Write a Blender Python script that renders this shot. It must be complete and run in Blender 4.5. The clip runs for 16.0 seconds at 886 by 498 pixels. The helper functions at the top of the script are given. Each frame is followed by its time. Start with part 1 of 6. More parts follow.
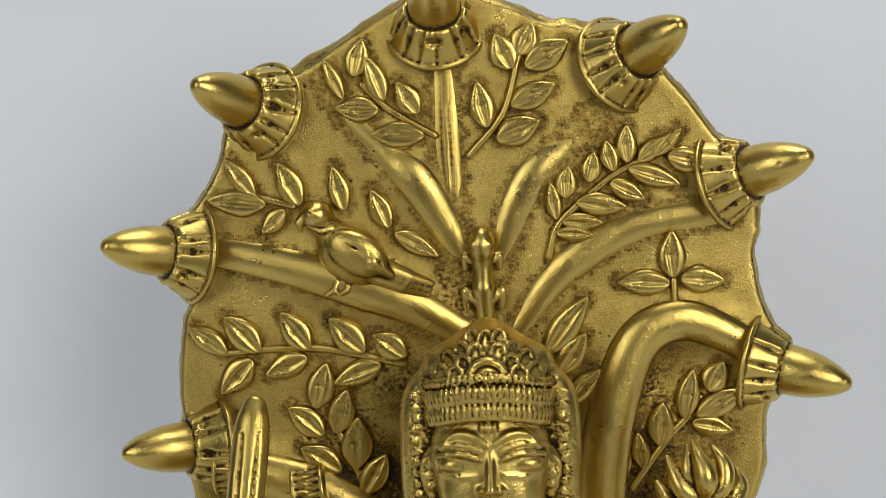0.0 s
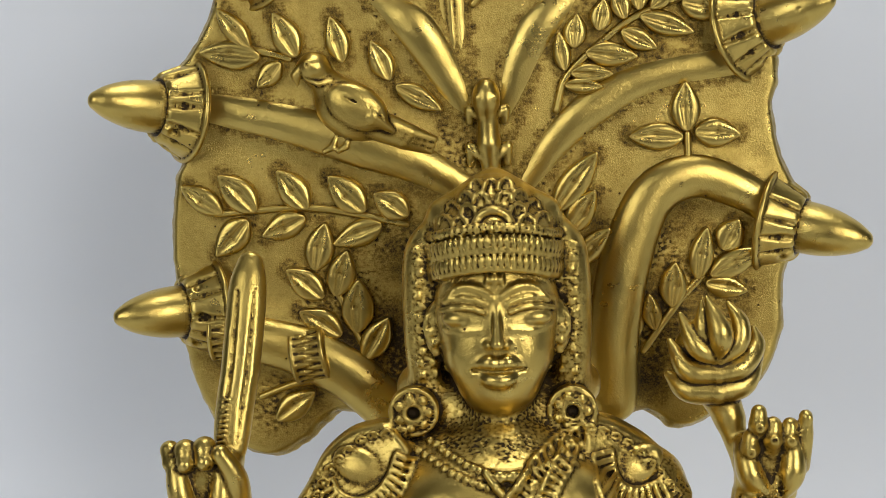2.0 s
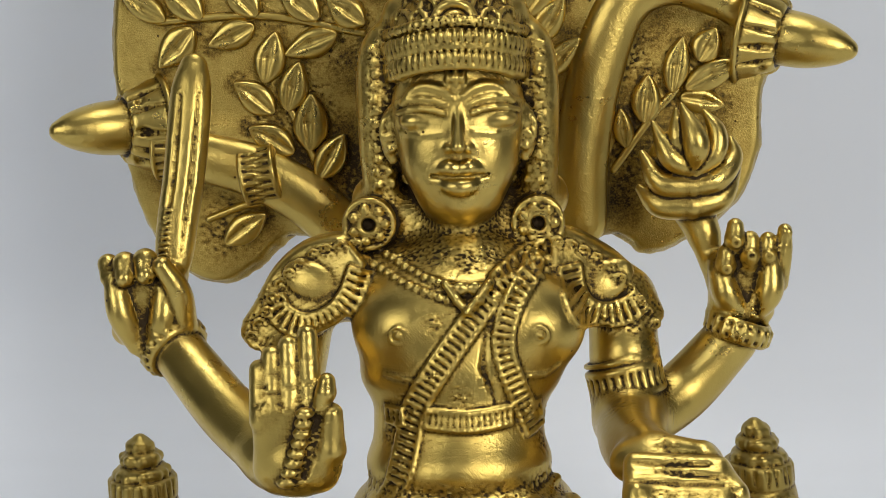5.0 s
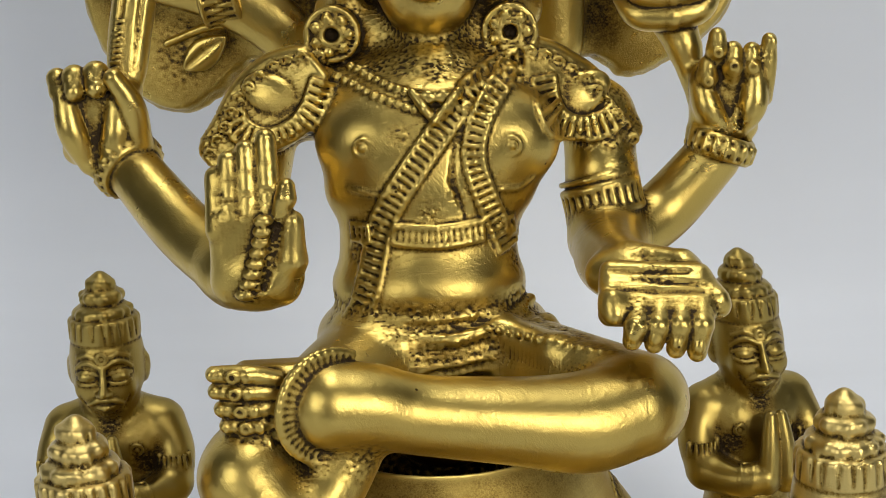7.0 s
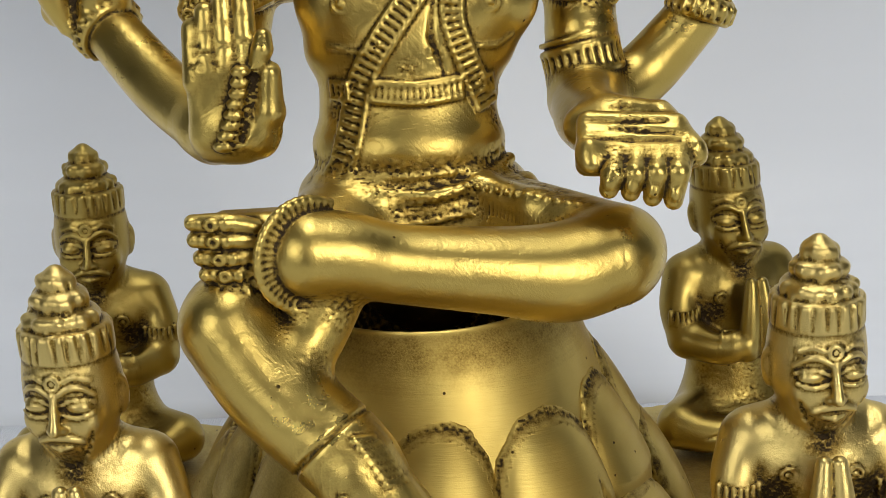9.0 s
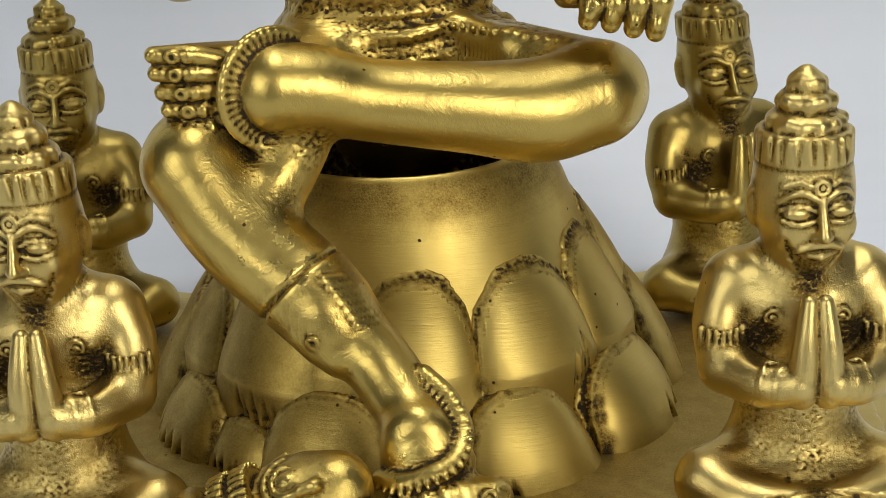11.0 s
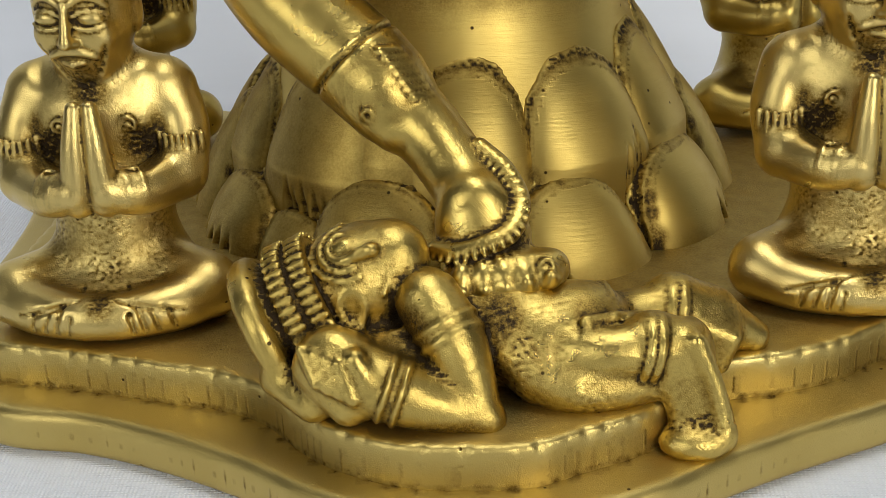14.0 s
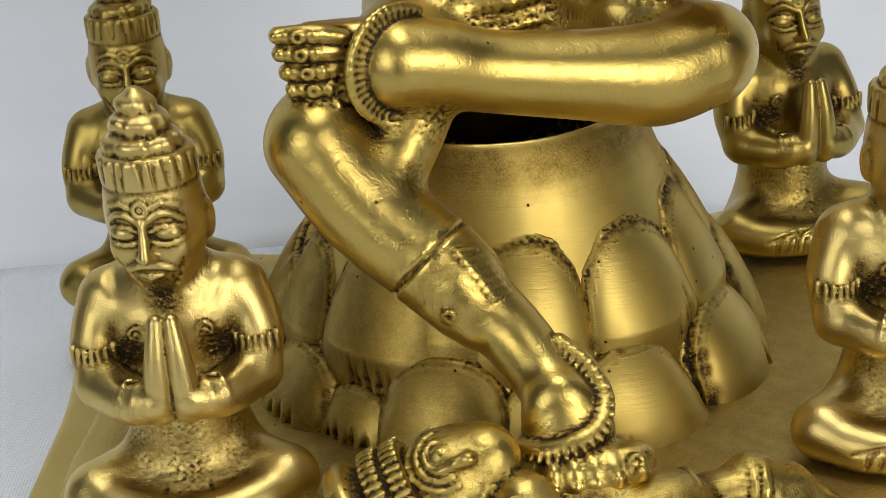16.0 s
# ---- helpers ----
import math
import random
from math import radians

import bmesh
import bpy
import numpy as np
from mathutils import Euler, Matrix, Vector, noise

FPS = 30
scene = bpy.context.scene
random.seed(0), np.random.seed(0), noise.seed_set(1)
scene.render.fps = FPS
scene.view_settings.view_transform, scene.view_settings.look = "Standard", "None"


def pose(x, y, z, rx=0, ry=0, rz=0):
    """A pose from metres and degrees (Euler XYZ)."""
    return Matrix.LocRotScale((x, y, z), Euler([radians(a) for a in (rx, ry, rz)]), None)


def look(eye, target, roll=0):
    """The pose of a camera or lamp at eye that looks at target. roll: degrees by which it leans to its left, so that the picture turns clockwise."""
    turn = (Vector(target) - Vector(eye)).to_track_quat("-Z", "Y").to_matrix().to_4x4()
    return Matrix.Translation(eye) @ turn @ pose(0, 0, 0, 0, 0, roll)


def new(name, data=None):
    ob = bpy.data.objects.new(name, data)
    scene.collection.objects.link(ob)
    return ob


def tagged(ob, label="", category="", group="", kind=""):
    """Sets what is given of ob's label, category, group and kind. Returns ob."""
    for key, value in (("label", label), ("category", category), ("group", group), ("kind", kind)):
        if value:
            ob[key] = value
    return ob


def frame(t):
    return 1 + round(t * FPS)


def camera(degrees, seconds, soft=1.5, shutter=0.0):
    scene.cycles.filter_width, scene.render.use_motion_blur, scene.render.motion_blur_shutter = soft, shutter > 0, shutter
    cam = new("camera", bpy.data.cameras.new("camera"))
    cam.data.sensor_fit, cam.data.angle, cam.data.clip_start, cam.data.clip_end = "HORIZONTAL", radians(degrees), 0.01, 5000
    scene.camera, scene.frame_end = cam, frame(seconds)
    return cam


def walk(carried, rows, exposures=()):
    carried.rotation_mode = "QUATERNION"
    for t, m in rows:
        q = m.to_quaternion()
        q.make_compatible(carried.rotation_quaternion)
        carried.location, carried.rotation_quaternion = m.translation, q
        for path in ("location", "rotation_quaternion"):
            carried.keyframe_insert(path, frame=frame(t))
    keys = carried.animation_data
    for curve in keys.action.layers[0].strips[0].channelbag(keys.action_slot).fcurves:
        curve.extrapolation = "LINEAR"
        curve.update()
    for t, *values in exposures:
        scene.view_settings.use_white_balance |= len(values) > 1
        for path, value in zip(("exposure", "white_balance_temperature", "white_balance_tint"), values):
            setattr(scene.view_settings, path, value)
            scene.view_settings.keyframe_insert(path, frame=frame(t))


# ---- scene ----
cam = camera(33.47, 16.0, soft=0.9)
PATH = [
    (0, (0.00942, -0.33892, 0.26605), (-0.00466, -0.04071, 0.23650), -1.91),
    (0.5, (0.00882, -0.33575, 0.26054), (-0.00544, -0.03777, 0.22889), -2.04),
    (1, (0.00797, -0.33205, 0.25306), (-0.00676, -0.03440, 0.21868), -2.10),
    (1.5, (0.00750, -0.32845, 0.24882), (-0.00742, -0.03138, 0.20973), -2.16),
    (2, (0.00750, -0.32557, 0.24420), (-0.00722, -0.02899, 0.20148), -2.16),
    (2.5, (0.00725, -0.32284, 0.23993), (-0.00632, -0.02662, 0.19445), -2.08),
    (3, (0.00789, -0.31892, 0.23684), (-0.00488, -0.02323, 0.18784), -2.00),
    (5.5, (0.00835, -0.30606, 0.20934), (0.00060, -0.01283, 0.14642), -1.91),
    (6, (0.00951, -0.30385, 0.20262), (0.00261, -0.01153, 0.13556), -2.03),
    (6.5, (0.01170, -0.30073, 0.19764), (0.00438, -0.00973, 0.12511), -2.24),
    (7, (0.01108, -0.29828, 0.19180), (0.00433, -0.00825, 0.11540), -2.26),
    (7.5, (0.00970, -0.29766, 0.18788), (0.00385, -0.00876, 0.10725), -2.18),
    (8, (0.01125, -0.29914, 0.18425), (0.00472, -0.01119, 0.10035), -2.30),
    (8.5, (0.01231, -0.30201, 0.18035), (0.00632, -0.01474, 0.09409), -2.41),
    (9, (0.01422, -0.30356, 0.17702), (0.00749, -0.01724, 0.08772), -2.58),
    (11.5, (0.01808, -0.29831, 0.15451), (0.01070, -0.01813, 0.04752), -2.89),
    (12, (0.01721, -0.30046, 0.15012), (0.00820, -0.02095, 0.04153), -2.84),
    (12.5, (0.01243, -0.30291, 0.14920), (0.00453, -0.02513, 0.03617), -2.57),
    (13, (0.01195, -0.30455, 0.14530), (0.00173, -0.02828, 0.02881), -2.61),
    (13.5, (0.01209, -0.30536, 0.13871), (0.00032, -0.02983, 0.02062), -2.65),
    (14, (0.01083, -0.30528, 0.13754), (-0.00079, -0.03132, 0.01584), -2.67),
    (14.5, (0.01014, -0.30542, 0.13766), (-0.00254, -0.03139, 0.01624), -2.87),
    (15, (0.00679, -0.30412, 0.14161), (-0.00683, -0.02896, 0.02287), -3.42),
    (15.5, (-0.00443, -0.30095, 0.15505), (-0.01143, -0.02582, 0.03567), -3.85),
    (16, (-0.01489, -0.29720, 0.17167), (-0.01038, -0.02289, 0.05029), -4.17),
]
walk(cam, [(t, look(eye, target, roll)) for t, eye, target, roll in PATH])

# ---------- world and light ----------
world = bpy.data.worlds.new("world")
scene.world = world
world.use_nodes = True
world.node_tree.nodes["Background"].inputs[0].default_value = (0.80, 0.84, 0.92, 1)
world.node_tree.nodes["Background"].inputs[1].default_value = 0.35


def area_lamp(name, eye, target, w, h, power, colour):
    d = bpy.data.lights.new(name, "AREA")
    d.shape, d.size, d.size_y, d.energy, d.color = "RECTANGLE", w, h, power, colour
    ob = new(name, d)
    ob.matrix_world = look(eye, target)
    return ob


area_lamp("window_light", (-0.75, -1.1, 0.60), (0, 0, 0.14), 0.6, 0.8, 5.2, (0.97, 0.985, 1.0))
area_lamp("lamp_light", (0.66, -1.2, 0.55), (0, 0, 0.15), 0.5, 0.7, 9.0, (1.0, 0.985, 0.96))
area_lamp("ceiling_light", (0.1, -0.1, 1.85), (0.05, 0.05, 0.1), 0.5, 1.0, 12.8, (0.97, 0.985, 1.0))

# ---------- materials ----------


def material(name):
    m = bpy.data.materials.new(name)
    m.use_nodes = True
    return m, m.node_tree.nodes, m.node_tree.links, m.node_tree.nodes["Principled BSDF"]


def brass(name, tone, rough, brushed=0.0, turn=(0, 0, 0), cast=0.05, scratch=0.10, grain=0.03, grit=0.0):
    """Cast brass, polished on the high places, with brown patina left where the casting is rough. Painted shade shares
    the patina attribute.
    """
    m, n, l, b = material(name)
    tex = n.new("ShaderNodeTexCoord")
    pat = n.new("ShaderNodeAttribute")
    pat.attribute_name = "patina"

    def noise_at(scale, detail, rough_=0.6, stretch=None, turned_by=(0, 0, 0)):
        t = n.new("ShaderNodeTexNoise")
        t.inputs["Scale"].default_value, t.inputs["Detail"].default_value, t.inputs["Roughness"].default_value = scale, detail, rough_
        if stretch:
            spin, mp = n.new("ShaderNodeMapping"), n.new("ShaderNodeMapping")
            spin.inputs["Rotation"].default_value = [radians(v) for v in turned_by]
            mp.inputs["Scale"].default_value = stretch
            l.new(tex.outputs["Object"], spin.inputs["Vector"])
            l.new(spin.outputs["Vector"], mp.inputs["Vector"])
            l.new(mp.outputs["Vector"], t.inputs["Vector"])
        else:
            l.new(tex.outputs["Object"], t.inputs["Vector"])
        return t.outputs["Fac"]

    def ramp(src, lo, hi, a=0.0, z=1.0):
        r = n.new("ShaderNodeMapRange")
        r.inputs["From Min"].default_value, r.inputs["From Max"].default_value = lo, hi
        r.inputs["To Min"].default_value, r.inputs["To Max"].default_value = a, z
        l.new(src, r.inputs["Value"])
        return r.outputs["Result"]

    def calc(op, x, y):
        c = n.new("ShaderNodeMath")
        c.operation = op
        for i, v in enumerate((x, y)):
            if isinstance(v, (int, float)):
                c.inputs[i].default_value = v
            else:
                l.new(v, c.inputs[i])
        return c.outputs[0]

    def blend(fac, x, y):
        mix = n.new("ShaderNodeMix")
        mix.data_type = "RGBA"
        l.new(fac, mix.inputs["Factor"])
        for socket, v in (("A", x), ("B", y)):
            if isinstance(v, tuple):
                mix.inputs[socket].default_value = (*v, 1)
            else:
                l.new(v, mix.inputs[socket])
        return mix.outputs["Result"]

    coarse, mid, cloud, spots = noise_at(620, 3, 0.6), noise_at(2300, 2, 0.6), noise_at(45, 3), noise_at(190, 3, 0.65)
    # patina and painted shade sit where the attribute says, a little broken up by the grain and in blotches
    shade_stain = calc("MULTIPLY", pat.outputs["Fac"], ramp(mid, 0.34, 0.66, 1.22, 0.74))
    shade_stain = calc("MULTIPLY", shade_stain, ramp(spots, 0.35, 0.65, 0.75, 1.2))
    shade_stain = ramp(shade_stain, 0.05, 0.68)
    # relief: grainy where rough, fine file strokes where polished
    fine = noise_at(4300, 1, 0.5)
    height = calc("MULTIPLY", mid, calc("ADD", calc("MULTIPLY", pat.outputs["Fac"], 0.5), grit))
    height = calc("ADD", height, calc("MULTIPLY", fine, calc("ADD", calc("MULTIPLY", pat.outputs["Fac"], 0.25), grain)))
    height = calc("ADD", height, calc("MULTIPLY", calc("MULTIPLY", coarse, ramp(spots, 0.4, 0.6, 0.35, 1.0)), cast))
    if scratch:
        strokes = calc("MULTIPLY", noise_at(1, 2, 0.6, (2600, 2600, 260), (20, 38, 0)), ramp(spots, 0.48, 0.58))
        other = calc("MULTIPLY", noise_at(1, 2, 0.6, (2600, 2600, 260), (-15, -52, 30)), ramp(spots, 0.52, 0.42))
        height = calc("ADD", height, calc("MULTIPLY", calc("ADD", strokes, other), scratch))
    if brushed:
        height = calc("ADD", height, calc("MULTIPLY", noise_at(1, 3, 0.65, (170, 170, 2500), turn), brushed))
    # scattered casting pits
    pits = n.new("ShaderNodeTexVoronoi")
    pits.inputs["Scale"].default_value = 230
    l.new(tex.outputs["Object"], pits.inputs["Vector"])
    rare = n.new("ShaderNodeSeparateColor")
    l.new(pits.outputs["Color"], rare.inputs["Color"])
    pit = calc("MULTIPLY", ramp(pits.outputs["Distance"], 0.05, 0.085, 1.0, 0.0), ramp(rare.outputs["Red"], 0.82, 0.84))
    shade_stain = calc("MAXIMUM", shade_stain, calc("MULTIPLY", pit, 0.9))
    height = calc("SUBTRACT", height, calc("MULTIPLY", pit, 0.5))
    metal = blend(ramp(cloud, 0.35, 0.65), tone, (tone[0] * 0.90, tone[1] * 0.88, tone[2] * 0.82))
    metal = blend(ramp(shade_stain, 0.0, 0.55), metal, (0.235, 0.150, 0.030))
    metal = blend(ramp(shade_stain, 0.5, 1.0), metal, (0.038, 0.023, 0.008))
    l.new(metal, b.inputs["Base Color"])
    l.new(ramp(shade_stain, 0.4, 1, 1.0, 0.8), b.inputs["Metallic"])
    l.new(calc("ADD", calc("ADD", ramp(cloud, 0.3, 0.7, rough - 0.04, rough + 0.04), ramp(spots, 0.35, 0.65, -0.03, 0.04)), calc("MULTIPLY", shade_stain, 0.18)), b.inputs["Roughness"])
    bump = n.new("ShaderNodeBump")
    bump.inputs["Strength"].default_value, bump.inputs["Distance"].default_value = 0.8, 0.0006
    l.new(height, bump.inputs["Height"])
    l.new(bump.outputs["Normal"], b.inputs["Normal"])
    return m


TONE = (0.605, 0.445, 0.122)
BRASS = brass("polished_brass", TONE, 0.31, cast=0.03, scratch=0.13, grain=0.05)
CAST = brass("cast_brass", tuple(0.92 * v for v in TONE), 0.29, cast=0.22, scratch=0.0, grain=0.14, grit=0.16)
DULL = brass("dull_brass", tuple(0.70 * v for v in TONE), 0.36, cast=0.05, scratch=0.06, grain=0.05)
SANDY = brass("worn_brass", TONE, 0.31, cast=0.05, scratch=0.07, grain=0.12, grit=0.05)
PALE = brass("pale_polished_brass", (0.69, 0.525, 0.185), 0.325, cast=0.035, scratch=0.09, grain=0.11, grit=0.05)
PLAIN = brass("plain_cast_brass", (0.60, 0.46, 0.152), 0.41, cast=0.06, scratch=0.05, grain=0.10, grit=0.05)
BRUSHED = brass("brushed_brass", TONE, 0.45, brushed=0.14, turn=(4, -3, 0), cast=0.03, scratch=0.0, grain=0.03)


def cloth_material():
    m, n, l, b = material("white_cotton")
    tex = n.new("ShaderNodeTexCoord")
    height = None
    for axis in ("X", "Y"):
        w = n.new("ShaderNodeTexWave")
        w.bands_direction = axis
        w.inputs["Scale"].default_value, w.inputs["Distortion"].default_value, w.inputs["Detail Scale"].default_value = 430, 0.6, 2
        l.new(tex.outputs["Object"], w.inputs["Vector"])
        if height is None:
            height = w.outputs["Fac"]
        else:
            c = n.new("ShaderNodeMath")
            c.operation = "ADD"
            l.new(height, c.inputs[0])
            l.new(w.outputs["Fac"], c.inputs[1])
            height = c.outputs[0]
    big = n.new("ShaderNodeTexNoise")
    big.inputs["Scale"].default_value = 9
    l.new(tex.outputs["Object"], big.inputs["Vector"])
    mix = n.new("ShaderNodeMix")
    mix.data_type = "RGBA"
    l.new(big.outputs["Fac"], mix.inputs["Factor"])
    mix.inputs["A"].default_value, mix.inputs["B"].default_value = (0.755, 0.78, 0.82, 1), (0.80, 0.825, 0.865, 1)
    l.new(mix.outputs["Result"], b.inputs["Base Color"])
    b.inputs["Roughness"].default_value = 0.9
    bump = n.new("ShaderNodeBump")
    bump.inputs["Strength"].default_value, bump.inputs["Distance"].default_value = 0.5, 0.0003
    l.new(height, bump.inputs["Height"])
    l.new(bump.outputs["Normal"], b.inputs["Normal"])
    return m


CLOTH = cloth_material()


def plain(name, colour, rough=0.8):
    m, n, l, b = material(name)
    t = n.new("ShaderNodeTexNoise")
    t.inputs["Scale"].default_value, t.inputs["Detail"].default_value = 6, 5
    mix = n.new("ShaderNodeMix")
    mix.data_type = "RGBA"
    l.new(t.outputs["Fac"], mix.inputs["Factor"])
    mix.inputs["A"].default_value = (*[c * 0.92 for c in colour], 1)
    mix.inputs["B"].default_value = (*[min(1, c * 1.06) for c in colour], 1)
    l.new(mix.outputs["Result"], b.inputs["Base Color"])
    b.inputs["Roughness"].default_value = rough
    return m


# ---------- modelling in clay: solids blended on a grid, in millimetres ----------


def turned(rx=0, ry=0, rz=0):
    return np.array(Euler([radians(a) for a in (rx, ry, rz)]).to_matrix())


class Clay:
    def __init__(self, lo, hi, step, stipple=0.8):
        self.lo, self.h, self.stipple = np.array(lo, float), step, stipple
        self.n = np.ceil((np.array(hi, float) - self.lo) / step).astype(int) + 1
        self.f = np.full(self.n, 6.0, np.float32)
        self.g = np.zeros(self.n, np.float16)
        self.r = np.zeros(self.n, np.float16)
        self.s = np.zeros(self.n, np.float16)
        self.off = np.zeros(3)
        self.dark = []
        self.reach, self.keep, self.tight = 2.8, 0.9, None

    def window(self, lo, hi, pad):
        a = np.clip(np.floor((np.minimum(lo, hi) - pad - self.lo) / self.h).astype(int), 0, self.n - 1)
        b = np.clip(np.ceil((np.maximum(lo, hi) + pad - self.lo) / self.h).astype(int) + 1, 1, self.n)
        if (b <= a).any():
            return None
        axes = [(self.lo[i] + self.h * np.arange(a[i], b[i])).astype(np.float32) for i in range(3)]
        return tuple(slice(a[i], b[i]) for i in range(3)), np.meshgrid(*axes, indexing="ij", sparse=True)

    def blend(self, where, d, k, cut=False, patina=0.0):
        old = self.f[where]
        if patina:
            seam = patina * np.exp(-(np.abs(d) + np.abs(old)) / (0.5 if cut else 1.15))
            self.g[where] = np.maximum(self.g[where], seam.astype(np.float16))
        if cut:
            d, old = -d, old
            w = np.maximum(k - np.abs(d - old), 0) / k
            self.f[where] = np.maximum(d, old) + w * w * k * 0.25
        else:
            w = np.maximum(k - np.abs(d - old), 0) / k
            self.f[where] = np.minimum(d, old) - w * w * k * 0.25

    def blob(self, c, r, turn=None, k=1.5, cut=False, patina=0.0):
        """An ellipsoid."""
        c, r = np.array(c, float) + self.off, np.array(r if hasattr(r, "__len__") else (r, r, r), float)
        big = np.full(3, r.max()) if turn is not None else r
        got = self.window(c - big, c + big, k + 3 * self.h)
        if not got:
            return
        where, (x, y, z) = got
        x, y, z = x - c[0], y - c[1], z - c[2]
        if turn is not None:
            x, y, z = (turn[0][i] * x + turn[1][i] * y + turn[2][i] * z for i in range(3))
        k0 = np.sqrt((x / r[0]) ** 2 + (y / r[1]) ** 2 + (z / r[2]) ** 2) + 1e-6
        k1 = np.sqrt((x / r[0] ** 2) ** 2 + (y / r[1] ** 2) ** 2 + (z / r[2] ** 2) ** 2) + 1e-6
        self.blend(where, k0 * (k0 - 1) / k1, k, cut, patina)

    def limb(self, pts, radii, k=1.5, cut=False, patina=0.0, squash=None, even=False):
        """Tapered round bars end to end. squash: a factor by which it is thinned along y. even: bent smoothly, and blended in as one."""
        pts = [np.array(p, float) + self.off for p in pts]
        radii = list(radii) if hasattr(radii, "__len__") else [radii] * len(pts)
        if even:
            line = curve_points([(*p, r) for p, r in zip(pts, radii)], max(0.6, max(radii) * 0.1))
            pts, radii = list(line[:, :3]), list(line[:, 3])
            rr = max(radii)
            got = self.window(np.min(pts, 0) - rr, np.max(pts, 0) + rr, k + 3 * self.h)
            if not got:
                return
            whole = np.full(self.f[got[0]].shape, 9.0, np.float32)
        for a, b, ra, rb in zip(pts, pts[1:], radii, radii[1:]):
            rr = max(ra, rb)
            near = self.window(np.minimum(a, b) - rr, np.maximum(a, b) + rr, k + 3 * self.h)
            if not near:
                continue
            where, (x, y, z) = near
            d = b - a
            x, y, z = x - a[0], y - a[1], z - a[2]
            t = np.clip((x * d[0] + y * d[1] + z * d[2]) / max(d @ d, 1e-9), 0, 1)
            s = squash or 1.0
            far = np.sqrt((x - t * d[0]) ** 2 + ((y - t * d[1]) / s) ** 2 + (z - t * d[2]) ** 2)
            dist = (far - (ra + t * (rb - ra))) * (1.0 if s >= 1 else s ** 0.5)
            if even:
                inner = tuple(slice(q.start - o.start, q.stop - o.start) for q, o in zip(where, got[0]))
                whole[inner] = np.minimum(dist, whole[inner])
            else:
                self.blend(where, dist, k, cut, patina)
        if even:
            self.blend(got[0], whole, k, cut, patina)

    def ring(self, c, axis, big, small, k=0.6, cut=False, patina=0.0, oval=1.0):
        """A torus round an axis."""
        c, axis = np.array(c, float) + self.off, Vector(axis).normalized()
        m = np.array(axis.to_track_quat("Z", "Y").to_matrix())
        got = self.window(c - big * max(1, oval) - small, c + big * max(1, oval) + small, k + 3 * self.h)
        if not got:
            return
        where, (x, y, z) = got
        x, y, z = x - c[0], y - c[1], z - c[2]
        u, v, w = (m[0][i] * x + m[1][i] * y + m[2][i] * z for i in range(3))
        self.blend(where, np.sqrt((np.sqrt(u * u + (v / oval) ** 2) - big) ** 2 + w * w) - small, k, cut, patina)

    def slab(self, c, half, edge=1.0, turn=None, k=1.0, cut=False, patina=0.0):
        """A box with rounded edges."""
        c, half = np.array(c, float) + self.off, np.array(half, float)
        far = np.full(3, np.linalg.norm(half)) if turn is not None else half
        got = self.window(c - far, c + far, k + 3 * self.h)
        if not got:
            return
        where, (x, y, z) = got
        x, y, z = x - c[0], y - c[1], z - c[2]
        if turn is not None:
            x, y, z = (turn[0][i] * x + turn[1][i] * y + turn[2][i] * z for i in range(3))
        q = [np.abs(v) - (h - edge) for v, h in zip((x, y, z), half)]
        out = np.sqrt(sum(np.maximum(v, 0) ** 2 for v in q))
        self.blend(where, out + np.minimum(np.maximum(np.maximum(q[0], q[1]), q[2]), 0) - edge, k, cut, patina)

    def drum(self, c, r0, r1, z0, z1, edge=0.8, k=0.5, cut=False, patina=0.0, oval=1.0):
        """An upright round block with soft rims, r0 wide at z0 and r1 at z1; oval stretches it along y."""
        c = np.array((*c, 0.0)) + self.off
        z0, z1, rr = z0 + c[2], z1 + c[2], max(r0, r1) * max(1, oval)
        got = self.window(np.array((c[0] - rr, c[1] - rr, z0)), np.array((c[0] + rr, c[1] + rr, z1)), k + 3 * self.h)
        if not got:
            return
        where, (x, y, z) = got
        rad = r0 + (r1 - r0) * np.clip((z - z0) / (z1 - z0), 0, 1)
        flat = np.sqrt((x - c[0]) ** 2 + ((y - c[1]) / oval) ** 2) - rad + edge
        up = np.abs(z - (z0 + z1) / 2) - (z1 - z0) / 2 + edge
        d = np.sqrt(np.maximum(flat, 0) ** 2 + np.maximum(up, 0) ** 2) + np.minimum(np.maximum(flat, up), 0) - edge
        self.blend(where, d.astype(np.float32), k, cut, patina)

    def front(self, x, z, ahead=0.0):
        """The place on the side that faces -y at x and z, so far ahead of it."""
        i = int(np.clip(round((x - self.lo[0]) / self.h), 0, self.n[0] - 1))
        j = int(np.clip(round((z - self.lo[2]) / self.h), 0, self.n[2] - 1))
        col = self.f[i, :, j]
        inside = np.nonzero(col < 0)[0]
        if not len(inside):
            return None
        n = inside[0]
        t = col[n - 1] / (col[n - 1] - col[n]) if n else 0
        return (x, self.lo[1] + self.h * (n - 1 + t) - ahead, z)

    def rough(self, c, r, amount=0.8):
        """A place that was left rough and dark when the rest was polished."""
        c = np.array(c, float) + self.off
        got = self.window(c - r, c + r, 0)
        if got:
            where, (x, y, z) = got
            far = np.sqrt((x - c[0]) ** 2 + (y - c[1]) ** 2 + (z - c[2]) ** 2) / r
            self.r[where] = np.maximum(self.r[where], (amount * np.clip(1.4 * (1 - far), 0, 1)).astype(np.float16))

